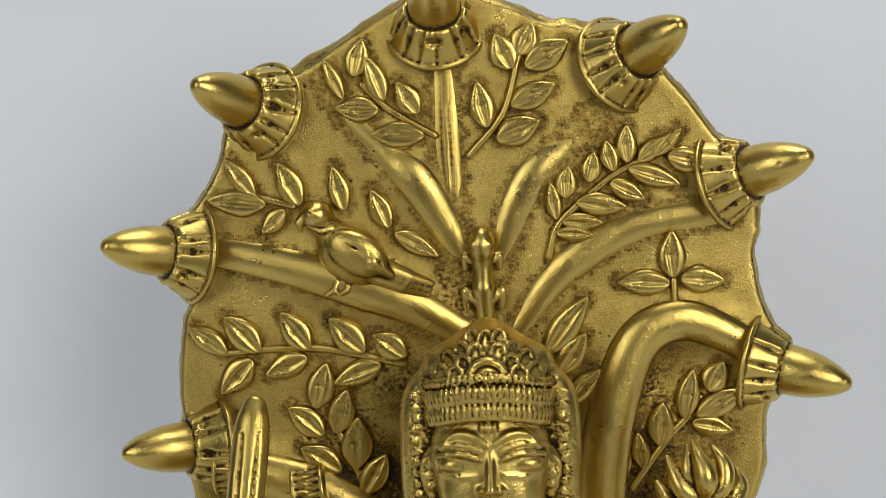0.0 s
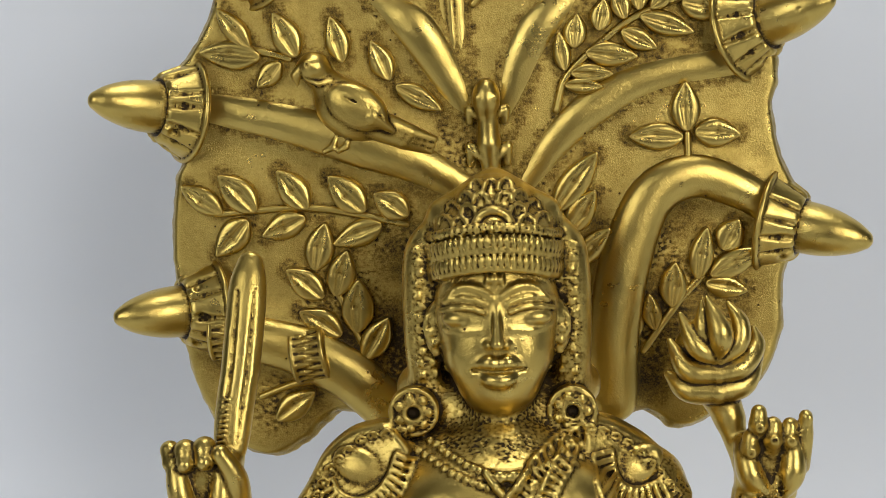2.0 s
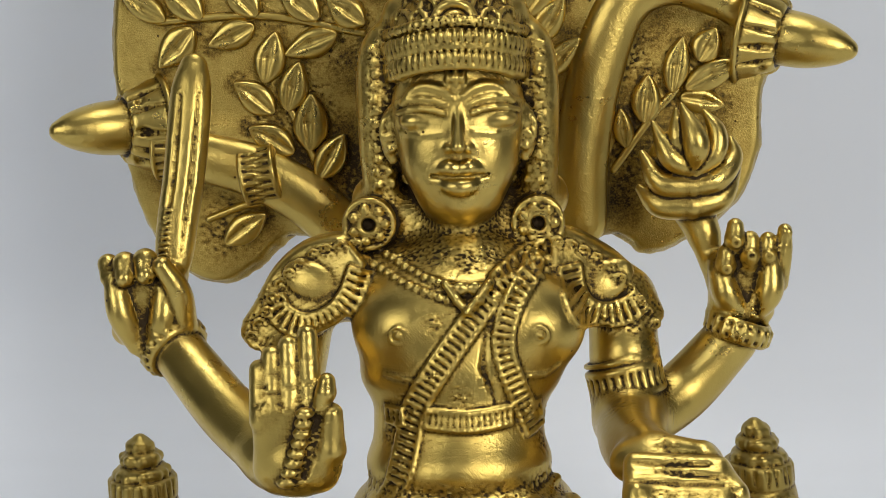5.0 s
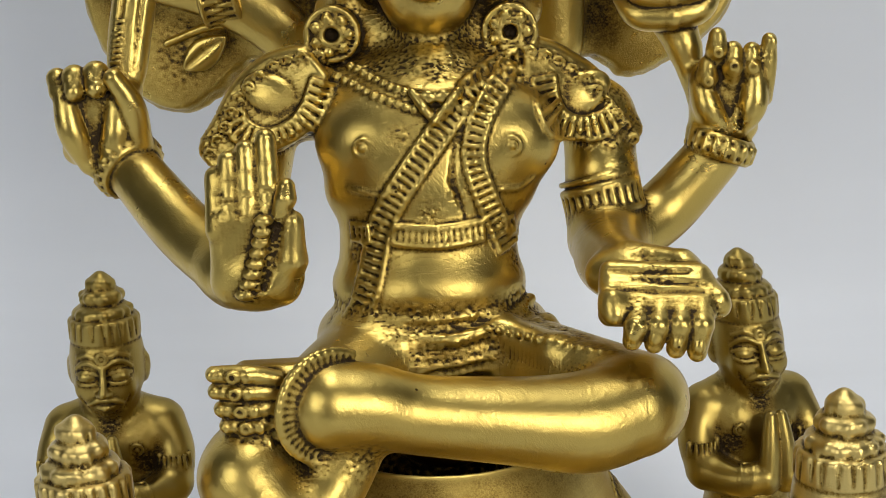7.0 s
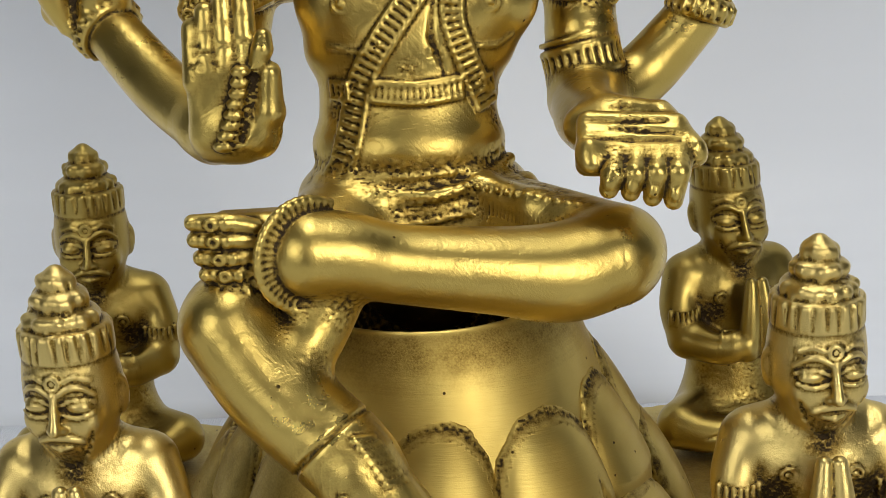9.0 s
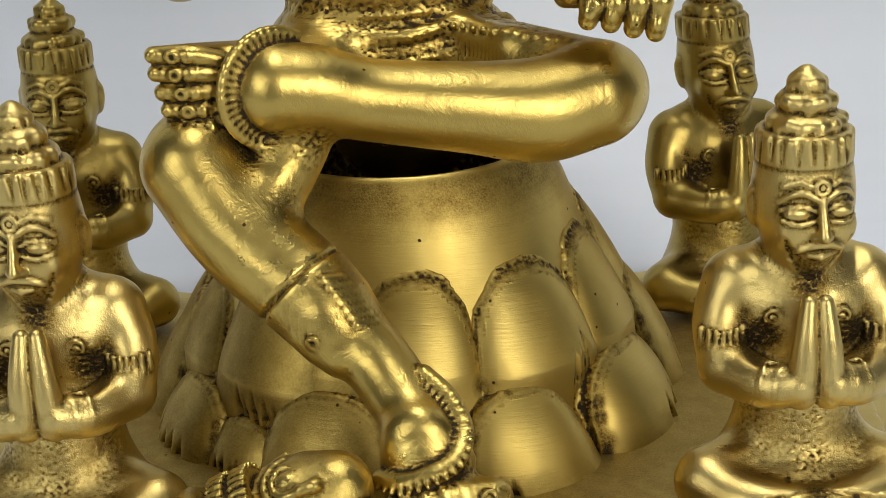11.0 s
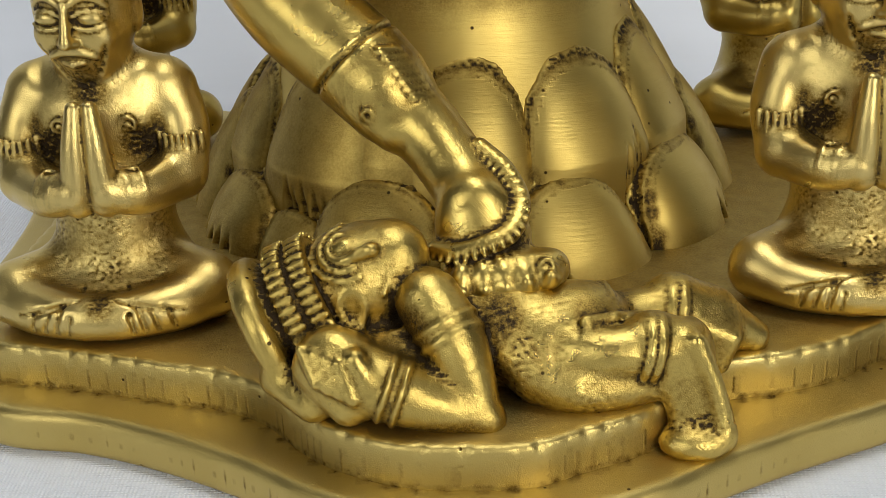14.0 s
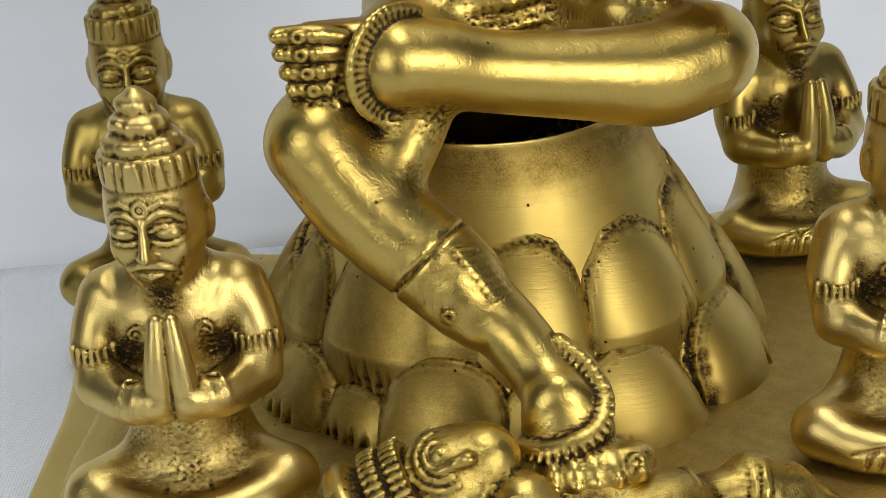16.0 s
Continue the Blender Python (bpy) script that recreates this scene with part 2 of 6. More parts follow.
    def patina_shade(self, c, r, amount=0.8):
        """A grainy place browned all over: patina, and round the plate's reliefs painted shade too."""
        c = np.array(c, float) + self.off
        got = self.window(c - r, c + r, 0)
        if got:
            where, (x, y, z) = got
            far = np.sqrt((x - c[0]) ** 2 + (y - c[1]) ** 2 + (z - c[2]) ** 2) / r
            t = np.clip(1.7 * (1 - far), 0, 1)
            veil = (amount * t * t * (3 - 2 * t)).astype(np.float16)
            self.s[where] = np.maximum(self.s[where], veil)
            self.r[where] = np.maximum(self.r[where], veil * np.float16(0.38))

    def shade_stain(self, c, r, amount=0.8):
        """Darkens a round place to brown; on the plate this includes painted shade."""
        self.dark.append((np.array(c, float) + self.off, np.array(r, float), amount))

    def roughen_and_shade(self):
        """The file and the wheel don't get into narrow places: these keep the grain of the casting mould. Crevice shade
        is painted in with their patina.
        """
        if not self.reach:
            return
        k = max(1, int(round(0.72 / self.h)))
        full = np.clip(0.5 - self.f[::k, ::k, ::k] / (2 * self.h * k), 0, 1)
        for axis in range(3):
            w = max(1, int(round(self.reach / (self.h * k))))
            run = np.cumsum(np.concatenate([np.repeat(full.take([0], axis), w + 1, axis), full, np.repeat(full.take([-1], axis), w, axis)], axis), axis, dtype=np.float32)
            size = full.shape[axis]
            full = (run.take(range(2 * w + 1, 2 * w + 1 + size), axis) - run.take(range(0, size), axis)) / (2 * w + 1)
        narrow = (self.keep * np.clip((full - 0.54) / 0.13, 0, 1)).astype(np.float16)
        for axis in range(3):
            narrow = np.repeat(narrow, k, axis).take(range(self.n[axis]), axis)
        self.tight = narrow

    def mesh(self, name, smooth=2, origin=(0, 0, 0)):
        """The surface as one mesh, in metres. Rough places are stippled, and polishing left their patina in the hollows
        of the stipple. The patina attribute also carries painted shade.
        """
        grain = np.random.default_rng(7).random(self.n, np.float32)
        grain = 0.5 * (grain + np.roll(grain, 1, 0))
        self.roughen_and_shade()
        tight = self.r if self.tight is None else self.tight
        f = self.f + np.maximum(self.r, 0.45 * tight).astype(np.float32) * self.stipple * (grain - 0.5)
        s = f < 0
        cells = tuple(self.n - 1)
        count = np.zeros(cells, np.int8)
        corners = [(i, j, k) for i in (0, 1) for j in (0, 1) for k in (0, 1)]
        for i, j, k in corners:
            count += s[i : i + cells[0], j : j + cells[1], k : k + cells[2]]
        ijk = np.argwhere((count > 0) & (count < 8))
        ids = np.full(cells, -1, np.int32)
        ids[tuple(ijk.T)] = np.arange(len(ijk))
        acc, num = np.zeros((len(ijk), 3)), np.zeros(len(ijk))
        for a in corners:
            for axis in range(3):
                if a[axis]:
                    continue
                b = np.array(a)
                b[axis] = 1
                fa, fb = f[tuple((ijk + a).T)], f[tuple((ijk + b).T)]
                m = (fa < 0) != (fb < 0)
                t = fa[m] / (fa[m] - fb[m])
                acc[m] += np.array(a) + t[:, None] * (b - np.array(a))
                num[m] += 1
        verts = (ijk + acc / num[:, None]) * self.h + self.lo
        quads = []
        for axis in range(3):
            u, v = (axis + 1) % 3, (axis + 2) % 3
            lo_, hi_ = [slice(None)] * 3, [slice(None)] * 3
            lo_[axis], hi_[axis] = slice(0, -1), slice(1, None)
            e = np.argwhere(s[tuple(lo_)] != s[tuple(hi_)])
            e = e[(e[:, u] > 0) & (e[:, v] > 0) & (e[:, u] < self.n[u] - 1) & (e[:, v] < self.n[v] - 1)]
            way = s[tuple(e.T)]
            du, dv = np.eye(3, dtype=int)[u], np.eye(3, dtype=int)[v]
            q = np.stack([ids[tuple((e - du * p - dv * r).T)] for p, r in ((1, 1), (0, 1), (0, 0), (1, 0))], 1)
            q[~way] = q[~way][:, ::-1]
            quads.append(q)
        quads = np.concatenate(quads)
        quads = quads[(quads >= 0).all(1)]
        edges = np.concatenate([quads[:, [0, 1]], quads[:, [1, 2]], quads[:, [2, 3]], quads[:, [3, 0]]])
        deg = np.bincount(edges[:, 0], minlength=len(verts)) + np.bincount(edges[:, 1], minlength=len(verts)) + 1e-9

        def eased(v, times):
            v = v.copy()
            for _ in range(times):
                for c in range(3):
                    near = np.bincount(edges[:, 0], v[edges[:, 1], c], len(v)) + np.bincount(edges[:, 1], v[edges[:, 0], c], len(v))
                    v[:, c] += 0.5 * (near / deg - v[:, c])
            return v

        verts = eased(verts, smooth)
        cross = np.cross(verts[quads[:, 2]] - verts[quads[:, 0]], verts[quads[:, 3]] - verts[quads[:, 1]])
        out = np.stack([sum(np.bincount(quads[:, n], cross[:, c], len(verts)) for n in range(4)) for c in range(3)], 1)
        out /= np.linalg.norm(out, axis=1)[:, None] + 1e-12
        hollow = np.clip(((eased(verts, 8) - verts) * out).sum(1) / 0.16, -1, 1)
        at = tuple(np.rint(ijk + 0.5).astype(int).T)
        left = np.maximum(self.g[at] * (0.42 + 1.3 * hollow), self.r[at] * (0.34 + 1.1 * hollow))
        # narrow places: patina, with crevice shade put into the same value
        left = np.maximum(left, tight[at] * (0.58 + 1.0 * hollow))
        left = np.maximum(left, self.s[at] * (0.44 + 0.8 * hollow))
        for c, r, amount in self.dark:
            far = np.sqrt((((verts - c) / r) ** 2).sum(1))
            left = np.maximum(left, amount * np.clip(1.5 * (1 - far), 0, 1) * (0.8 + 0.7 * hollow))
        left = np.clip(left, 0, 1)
        me = bpy.data.meshes.new(name)
        me.vertices.add(len(verts))
        me.vertices.foreach_set("co", ((verts - np.array(origin)) * 0.001).astype(np.float32).ravel())
        me.loops.add(4 * len(quads))
        me.loops.foreach_set("vertex_index", quads.astype(np.int32).ravel())
        me.polygons.add(len(quads))
        me.polygons.foreach_set("loop_start", np.arange(0, 4 * len(quads), 4, dtype=np.int32))
        me.polygons.foreach_set("use_smooth", np.ones(len(quads), bool))
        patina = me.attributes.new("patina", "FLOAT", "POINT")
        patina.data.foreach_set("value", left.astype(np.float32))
        me.update()
        me.validate()
        return me


def curve_points(pts, gap):
    """Points at even steps along a smooth line through pts (no dimension limit)."""
    p = np.array(pts, float)
    p = np.concatenate([[2 * p[0] - p[1]], p, [2 * p[-1] - p[-2]]])
    dense = []
    for a, b, c, d in zip(p, p[1:], p[2:], p[3:]):
        for t in np.linspace(0, 1, 24, endpoint=False):
            dense.append(0.5 * (2 * b + (c - a) * t + (2 * a - 5 * b + 4 * c - d) * t**2 + (3 * b - a - 3 * c + d) * t**3))
    dense = np.array(dense + [p[-2]])
    run = np.r_[0, np.cumsum(np.linalg.norm(np.diff(dense, axis=0), axis=1))]
    n = max(2, int(round(run[-1] / gap)) + 1)
    return np.stack([np.interp(np.linspace(0, run[-1], n), run, dense[:, i]) for i in range(p.shape[1])], 1)


def closed(pts, gap):
    return curve_points(pts + pts[:1], gap)[:-1]


def polygon_distance(pts, x, y):
    """Signed distance in the plane to a closed outline, below zero inside."""
    best, sign = np.full(np.broadcast(x, y).shape, 1e9), np.ones(np.broadcast(x, y).shape)
    for (ax, ay), (bx, by) in zip(pts, np.roll(pts, 1, axis=0)):
        ex, ey, wx, wy = bx - ax, by - ay, x - ax, y - ay
        t = np.clip((wx * ex + wy * ey) / (ex * ex + ey * ey + 1e-9), 0, 1)
        best = np.minimum(best, (wx - ex * t) ** 2 + (wy - ey * t) ** 2)
        c1, c2, c3 = y >= ay, y < by, ex * wy > ey * wx
        sign = np.where((c1 & c2 & c3) | (~c1 & ~c2 & ~c3), -sign, sign)
    return sign * np.sqrt(best)


def put(name, me, mat, parent=None, at=(0, 0, 0), label="", category="", group="", kind=""):
    """One mesh object, at a place in millimetres."""
    ob = new(name, me)
    if mat and not me.materials:
        me.materials.append(mat)
    ob.location = Vector(at) * 0.001
    ob.parent = parent
    return tagged(ob, label, category, group, kind)


def ribbed(clay, pts, width, gap=1.5, r=0.55, border=0.5, lift=0.1):
    """A raised band with cross ribs laid on the front of what is there; pts are (x, z)."""
    line = curve_points(pts, gap)
    way = np.gradient(line, axis=0)
    way /= np.linalg.norm(way, axis=1)[:, None] + 1e-9
    side = np.stack([-way[:, 1], way[:, 0]], 1) * width / 2
    lanes = [[clay.front(x, z, lift) for x, z in line + s * side] for s in (-1, 0, 1)]
    lanes = list(zip(*[row for row in zip(*lanes) if all(row)]))
    for s in (0, 2):
        clay.limb(lanes[s], border, k=0.5, patina=0.7)
    for a, b, c in zip(*lanes):
        clay.limb([np.array(a) * 0.85 + np.array(b) * 0.15, b, np.array(c) * 0.85 + np.array(b) * 0.15], r, k=0.4, patina=0.6)


def beaded(clay, pts, r, gap, ahead=0.0, stretch=(1, 1, 1), patina=0.7):
    for place in [p for x, z in curve_points(pts, gap) if (p := clay.front(x, z, ahead))]:
        clay.blob(place, (r * stretch[0], r * stretch[1], r * stretch[2]), k=0.4, patina=patina)

# ---------- the setting: room, table, cloth and backdrop ----------


def box(name, lo, hi, mat, kind="structure", label="", category=""):
    bm = bmesh.new()
    bmesh.ops.create_cube(bm, size=1)
    for v in bm.verts:
        v.co = Vector([(lo[i] + hi[i]) / 2 + v.co[i] * (hi[i] - lo[i]) for i in range(3)])
    me = bpy.data.meshes.new(name)
    bm.to_mesh(me)
    bm.free()
    me.materials.append(mat)
    return tagged(new(name, me), label, category, "", kind)


# unseen room, added for its dark walls to reflect in the brass
WALL = plain("wall_paint", (0.20, 0.20, 0.20))
DARK = plain("floor_boards", (0.16, 0.13, 0.10), 0.6)
box("floor", (-2.6, -3.2, -0.80), (2.6, 2.0, -0.75), DARK)
box("ceiling", (-2.6, -3.2, 1.9), (2.6, 2.0, 1.95), plain("ceiling_paint", (0.45, 0.45, 0.45)))
box("wall_north", (-2.6, 1.9, -0.75), (2.6, 2.0, 1.9), WALL)
box("wall_south", (-2.6, -3.2, -0.75), (2.6, -3.1, 1.9), plain("south_wall_grey", (0.22, 0.21, 0.20)))
box("wall_east", (2.5, -3.1, -0.75), (2.6, 1.9, 1.9), WALL)
box("wall_west", (-2.6, -3.1, -0.75), (-2.5, 1.9, 1.9), WALL)


def sheet(name, nx, ny, place, mat, label, category, kind=""):
    """A hanging or lying cloth with a real thickness."""
    us, vs = np.linspace(0, 1, nx), np.linspace(0, 1, ny)
    verts = [place(u, v) for v in vs for u in us]
    faces = [(j * nx + i, j * nx + i + 1, (j + 1) * nx + i + 1, (j + 1) * nx + i) for j in range(ny - 1) for i in range(nx - 1)]
    me = bpy.data.meshes.new(name)
    me.from_pydata(verts, [], faces)
    me.polygons.foreach_set("use_smooth", [True] * len(faces))
    me.materials.append(mat)
    ob = tagged(new(name, me), label, category, "", kind)
    thick = ob.modifiers.new("thickness", "SOLIDIFY")
    thick.thickness, thick.offset = 0.0006, -1
    return ob


def lying(u, v):
    x, y = -0.75 + 1.5 * u, -0.45 + 0.555 * v
    far = max(0.0, (abs(x) - 0.16) / 0.5)
    return (x, y, -0.0004 + 0.004 * far * min(1.0, max(0.0, (0.05 - y) / 0.12)) * (0.5 + noise.noise(Vector((x * 6, y * 5, 3)))))


def hanging(u, v):
    x = -0.95 + 1.9 * u
    run = 1.25 * v
    bend = 0.11
    if run < bend * math.pi / 2:
        a = run / bend
        y, z = 0.098 + bend * math.sin(a), -0.0008 + bend * (1 - math.cos(a))
    else:
        y, z = 0.098 + bend, -0.0008 + bend + run - bend * math.pi / 2
    fold = 0.004 * noise.noise(Vector((x * 4, z * 1.2, 1))) * min(1.0, run * 6)
    return (x, y + fold, z + 0.002 * noise.noise(Vector((x * 9, 2, 2))) * min(1, run * 8))


sheet("tablecloth", 90, 50, lying, CLOTH, "white woven cotton cloth spread flat on the table", "tablecloth")
sheet("backdrop", 60, 70, hanging, plain("grey_white_sheet", (0.80, 0.828, 0.87), 0.9), "plain white cloth hung behind the table", "backdrop", "structure")
table = new("table")
tagged(table, "wooden table under the white cloth", "table")
for nm, lo, hi in (("tabletop", (-0.8, -0.47, -0.035), (0.8, 0.5, -0.0045)), ("leg", (-0.76, -0.43, -0.75), (-0.70, -0.37, -0.035)),
                   ("leg", (0.70, -0.43, -0.75), (0.76, -0.37, -0.035)), ("leg", (-0.76, 0.42, -0.75), (-0.70, 0.48, -0.035)),
                   ("leg", (0.70, 0.42, -0.75), (0.76, 0.48, -0.035))):
    ob = box(nm, lo, hi, DARK, kind="")
    ob.parent = table

# ---------- the seated figure ----------


def seated_figure():
    c = Clay((-84, -92, 30), (84, 42, 220), STEP)
    P = 0.6
    # trunk
    c.blob((1.6, -1, 96), (24.6, 18, 10.5), k=4)
    c.limb([(3, 10, 92), (3, 15, 76)], [17, 17], k=4)
    c.blob((1.0, -2, 107), (20.2, 15.2, 11), k=4)
    c.blob((1.2, 0, 115.5), (18.4, 12.8, 10), k=4)
    c.blob((2.0, 1.5, 126.5), (22, 12.8, 12), k=5)
    c.blob((3.5, 4, 138), (25, 12.5, 13), k=6)
    c.blob((-9, 0, 136), (11, 8.6, 9), k=4)
    c.blob((17.5, 0, 135.5), (11, 8.6, 9), k=4)
    c.limb([(-24, 13.5, 142.5), (3, 11, 147), (30, 17.5, 141.5)], [7.6, 9.5, 7.6], k=5)
    c.limb([(3, 14, 146), (2.8, 18, 160)], [9, 8], k=4)
    # upper arms, with the second pair branching at the elbow
    c.limb([(-33.5, 13, 138), (-36, -4, 121), (-36.5, -21, 116)], [7.4, 7.2, 6.5], k=3, even=True)
    c.limb([(-35.5, -23, 115), (-48, -9, 121.6), (-61, 4.4, 132.4)], [6.2, 6.4, 5.8], k=2.5, even=True)
    c.limb([(38.5, 17, 137.5), (38.5, 11, 121), (39, 7, 113)], [7.8, 7.6, 7.6], k=3, even=True)
    c.limb([(39, 6, 112.5), (38.5, -10, 112), (40.5, -23, 113.6)], [7.8, 7.2, 6.2], k=3, even=True)
    c.limb([(42, 11, 110.6), (52.5, 17, 116), (63.2, 18.8, 127)], [6.8, 6.8, 6.2], k=2.5, even=True)
    # neck hair and head
    c.blob((2.7, 18.6, 153), (20, 8.5, 10), k=3)
    c.limb([(-16, 20.5, 161), (2.7, 14.5, 151), (21, 20.5, 161)], [6, 8, 6], k=3)
    for x in (-14, -8, -2, 4, 10, 16, 20):
        c.rough((x, 6, 153 + 0.03 * (x - 3) ** 2), 7, 0.8)
    c.blob((2.7, 15, 180), (15, 13.5, 21), k=3)
    c.blob((2.8, 12.6, 177), (13.8, 11.8, 19.5), k=1, patina=0.7)
    c.blob((2.8, 7.6, 163.4), (8.4, 6.6, 5.8), k=4)
    for s in (-1, 1):
        x = 2.7 + s * 17.2
        c.limb([(2.7 + s * 14, 18, 200), (x, 16, 193), (x + s * 0.6, 16, 176), (x, 16.5, 163)], [3, 4.4, 4.4, 4.2], k=2, patina=P, even=True)
        c.blob((2.7 + s * 14.6, 11, 177), (2.4, 2.6, 6), k=0.8, patina=0.7)
        c.ring((2.7 + s * 14.6, 9.2, 178), (0, 1, 0), 2.0, 0.6, k=0.4, oval=1.6)
        for n in range(12):
            z = 166 + 2.7 * n
            for e in (-2.4, 0.8):
                q = c.front(x + s * (e + 0.5 * math.sin(n * 1.9)), z, 0.1)
                if q:
                    c.blob(q, (0.9, 0.4, 0.9), k=0.4, patina=0.6)
        for z in (164, 170, 176, 182, 188, 194):
            c.rough((x, 12, z), 5.5, 0.8)
            c.rough((2.7 + s * 13.4, 10, z), 4, 0.7)
    dome = (2.7, 16, 199.6)
    c.blob(dome, (14.4, 13.5, 8.6), k=2, patina=P)
    c.blob((2.7, 14.5, 204.5), (9.6, 10.5, 8.2), k=1.2, patina=1.0)
    c.limb([(-9, 17, 203), (2.7, 18, 209), (14.4, 17, 203)], 4, k=2)
    # crown bands of upright beads
    for z0, rad, big in ((192.8, 15.6, 1.0), (197.2, 15.9, 1.05)):
        for n in range(33):
            a = math.pi * (n + 0.5) / 33
            z = z0 + 3.4 * math.sin(a) ** 2 - 3.0
            x, y = 2.7 - rad * math.cos(a), 14.5 - 13.6 * math.sin(a)
            c.blob((x, y, z + 1), (0.72, 0.8, 1.7), k=0.35, patina=0.75)
        arc = [(2.7 - (rad - 0.3) * math.cos(a), 14.7 - 13.4 * math.sin(a), z0 + 3.4 * math.sin(a) ** 2 - 4.0) for a in np.linspace(0, math.pi, 15)]
        c.limb(arc, big * 0.75, k=0.5, patina=0.7)
    # ornament of arches on the crown
    for rad, r in ((2.2, 0.8), (4.4, 0.85)):
        arc = [c.front(2.7 + rad * math.cos(a), 200.6 + rad * 1.05 * math.sin(a), 0.2) for a in np.linspace(0.1, math.pi - 0.1, 11)]
        c.limb(arc, r, k=0.5, patina=0.8)
    # rows of small scales up the dome, and a dark rope above the bands
    for row, (z0, xs) in enumerate(((201.6, (-10.5, -7, 8, 11.6)), (204.4, (-8.4, -5, 6, 9.4)), (207.0, (-5.4, -2.2, 3.2, 6.4)), (209.6, (-3, 0.2, 3.4)))):
        for dx in xs:
            arc = [q for a in np.linspace(0.1, math.pi - 0.1, 6) if (q := c.front(2.2 + dx + 1.7 * math.cos(a), z0 + 2.0 * math.sin(a), 0.15))]
            if len(arc) > 2:
                c.limb(arc, 0.55, k=0.35, patina=0.9)
                c.rough(arc[len(arc) // 2], 2.4, 0.7)
    for a in np.linspace(0.12, math.pi - 0.12, 30):
        p = (2.7 - 15.2 * math.cos(a), 14.6 - 13.0 * math.sin(a), 198.4 + 3.2 * math.sin(a) ** 2)
        c.blob(p, (0.9, 1.0, 1.3), k=0.4, patina=1.0)
        c.rough(p, 2.2, 0.95)
    # face
    for s in (-1, 1):
        c.blob((2.8 + s * 7.2, 9.2, 182), (6.4, 5.8, 8.6), k=3)
        x = 2.9 + s * 7.9
        c.blob((x, 4.7, 180.6), (4.7, 2.9, 2.4), k=0.3, patina=0.7)
        c.limb([c.front(x + s * t, 182.2 + 1.2 * (1 - (t / 5.2) ** 2), 0.3) for t in (-5, -2.5, 0, 2.5, 5)], 0.6, k=0.4, patina=1.0)
        c.limb([c.front(x + s * t, 184.0 + 1.5 * (1 - (t / 5.8) ** 2), 0.15) for t in (-5.4, -2.7, 0, 2.7, 5.4)], 0.45, k=0.5, patina=0.6)
        c.limb([c.front(x + s * t, 178.4 - 0.5 * (1 - (t / 5) ** 2), 0.0) for t in (-4.6, 0, 4.6)], 0.4, k=0.5, patina=0.5)
        c.limb([c.front(2.8 + s * t, z, 0.15) for t, z in ((1.2, 185.9), (3.6, 187.4), (6.8, 188.0), (9.6, 187.0), (11.8, 184.4))], [0.5, 0.75, 0.75, 0.6, 0.4], k=1.0, even=True)
        c.blob((2.8 + s * 1.9, 1.0, 175.0), (1.25, 1.5, 1.1), k=0.8)
        c.blob((2.8 + s * 6.4, 5.8, 171.5), (4.6, 3.4, 6), k=4)
        c.rough((2.9 + s * 3.8, 3, 179.2), 2.0, 0.4)
    c.limb([(2.8, 4.0, 187), (2.8, 0.8, 181), (2.8, -1.4, 175.6)], [0.7, 0.9, 1.55], k=0.9, even=True)
    c.blob((2.9, 5.0, 168.4), (8.0, 3.4, 5.6), k=3)
    c.limb([(-3.2, 3.0, 170.0), (0.6, 0.9, 170.9), (2.9, 1.0, 170.4), (5.2, 0.9, 170.9), (9.0, 3.0, 170.0)], [0.6, 1.75, 1.5, 1.75, 0.6], k=0.5, patina=0.5, even=True)
    c.limb([(-2.2, 2.8, 167.8), (1.2, 1.0, 166.8), (4.6, 1.0, 166.8), (8.0, 2.8, 167.8)], [0.6, 1.9, 1.9, 0.6], k=0.5, patina=0.5, even=True)
    c.limb([(-3.4, 2.0, 169.1), (2.9, -0.8, 168.7), (9.2, 2.0, 169.1)], 0.4, k=0.3, cut=True, patina=1.0)
    for e in (-3.8, 9.6):
        c.rough((e, 1.6, 168.4), 1.8, 0.7)
    c.rough((2.9, 1, 163.8), 2.4, 0.5)
    c.rough((2.9, 0, 172.6), 2.0, 0.6)
    for dx, h in ((-1.75, 1.5), (0, 2.0), (1.75, 1.5)):
        p = np.array(c.front(2.6 + dx, 189.6, 0.2))
        c.limb([p - (0, 0, h), p + (-0.25 * dx, -0.2, 0), p + (0, 0.3, h)], [0.5, 0.95, 0.5], k=0.25, patina=0.5)
    # ear discs with seven beads
    for x, y, z in ((-17.4, 8.6, 157.8), (19.6, 9.6, 157.0)):
        c.blob((x, y + 2.4, z), (5.9, 4.0, 5.9), k=0.5, patina=1.0)
        c.ring((x, y, z), (0, 1, 0), 5.3, 0.65, k=0.5, patina=0.6)
        for n in range(7):
            a = 2 * math.pi * n / 7
            c.blob((x + 3.6 * math.cos(a), y - 0.7, z + 3.6 * math.sin(a)), (1.15, 0.8, 1.15), k=0.3, patina=0.9)
        c.blob((x, y - 1, z), (1.7, 2.4, 1.7), k=0.3, cut=True, patina=1.0)
        c.ring((x, y - 0.5, z), (0, 1, 0), 1.8, 0.4, k=0.3, patina=0.9)
    for x, z, r in ((-14, 155, 5), (-8, 152, 6), (-2, 152, 5.5), (4, 151, 5.5), (9, 152, 5.5), (15, 153, 6), (20, 154, 5), (-19, 151, 5), (24, 150, 5)):
        c.rough(c.front(x, z), r, 1.0)
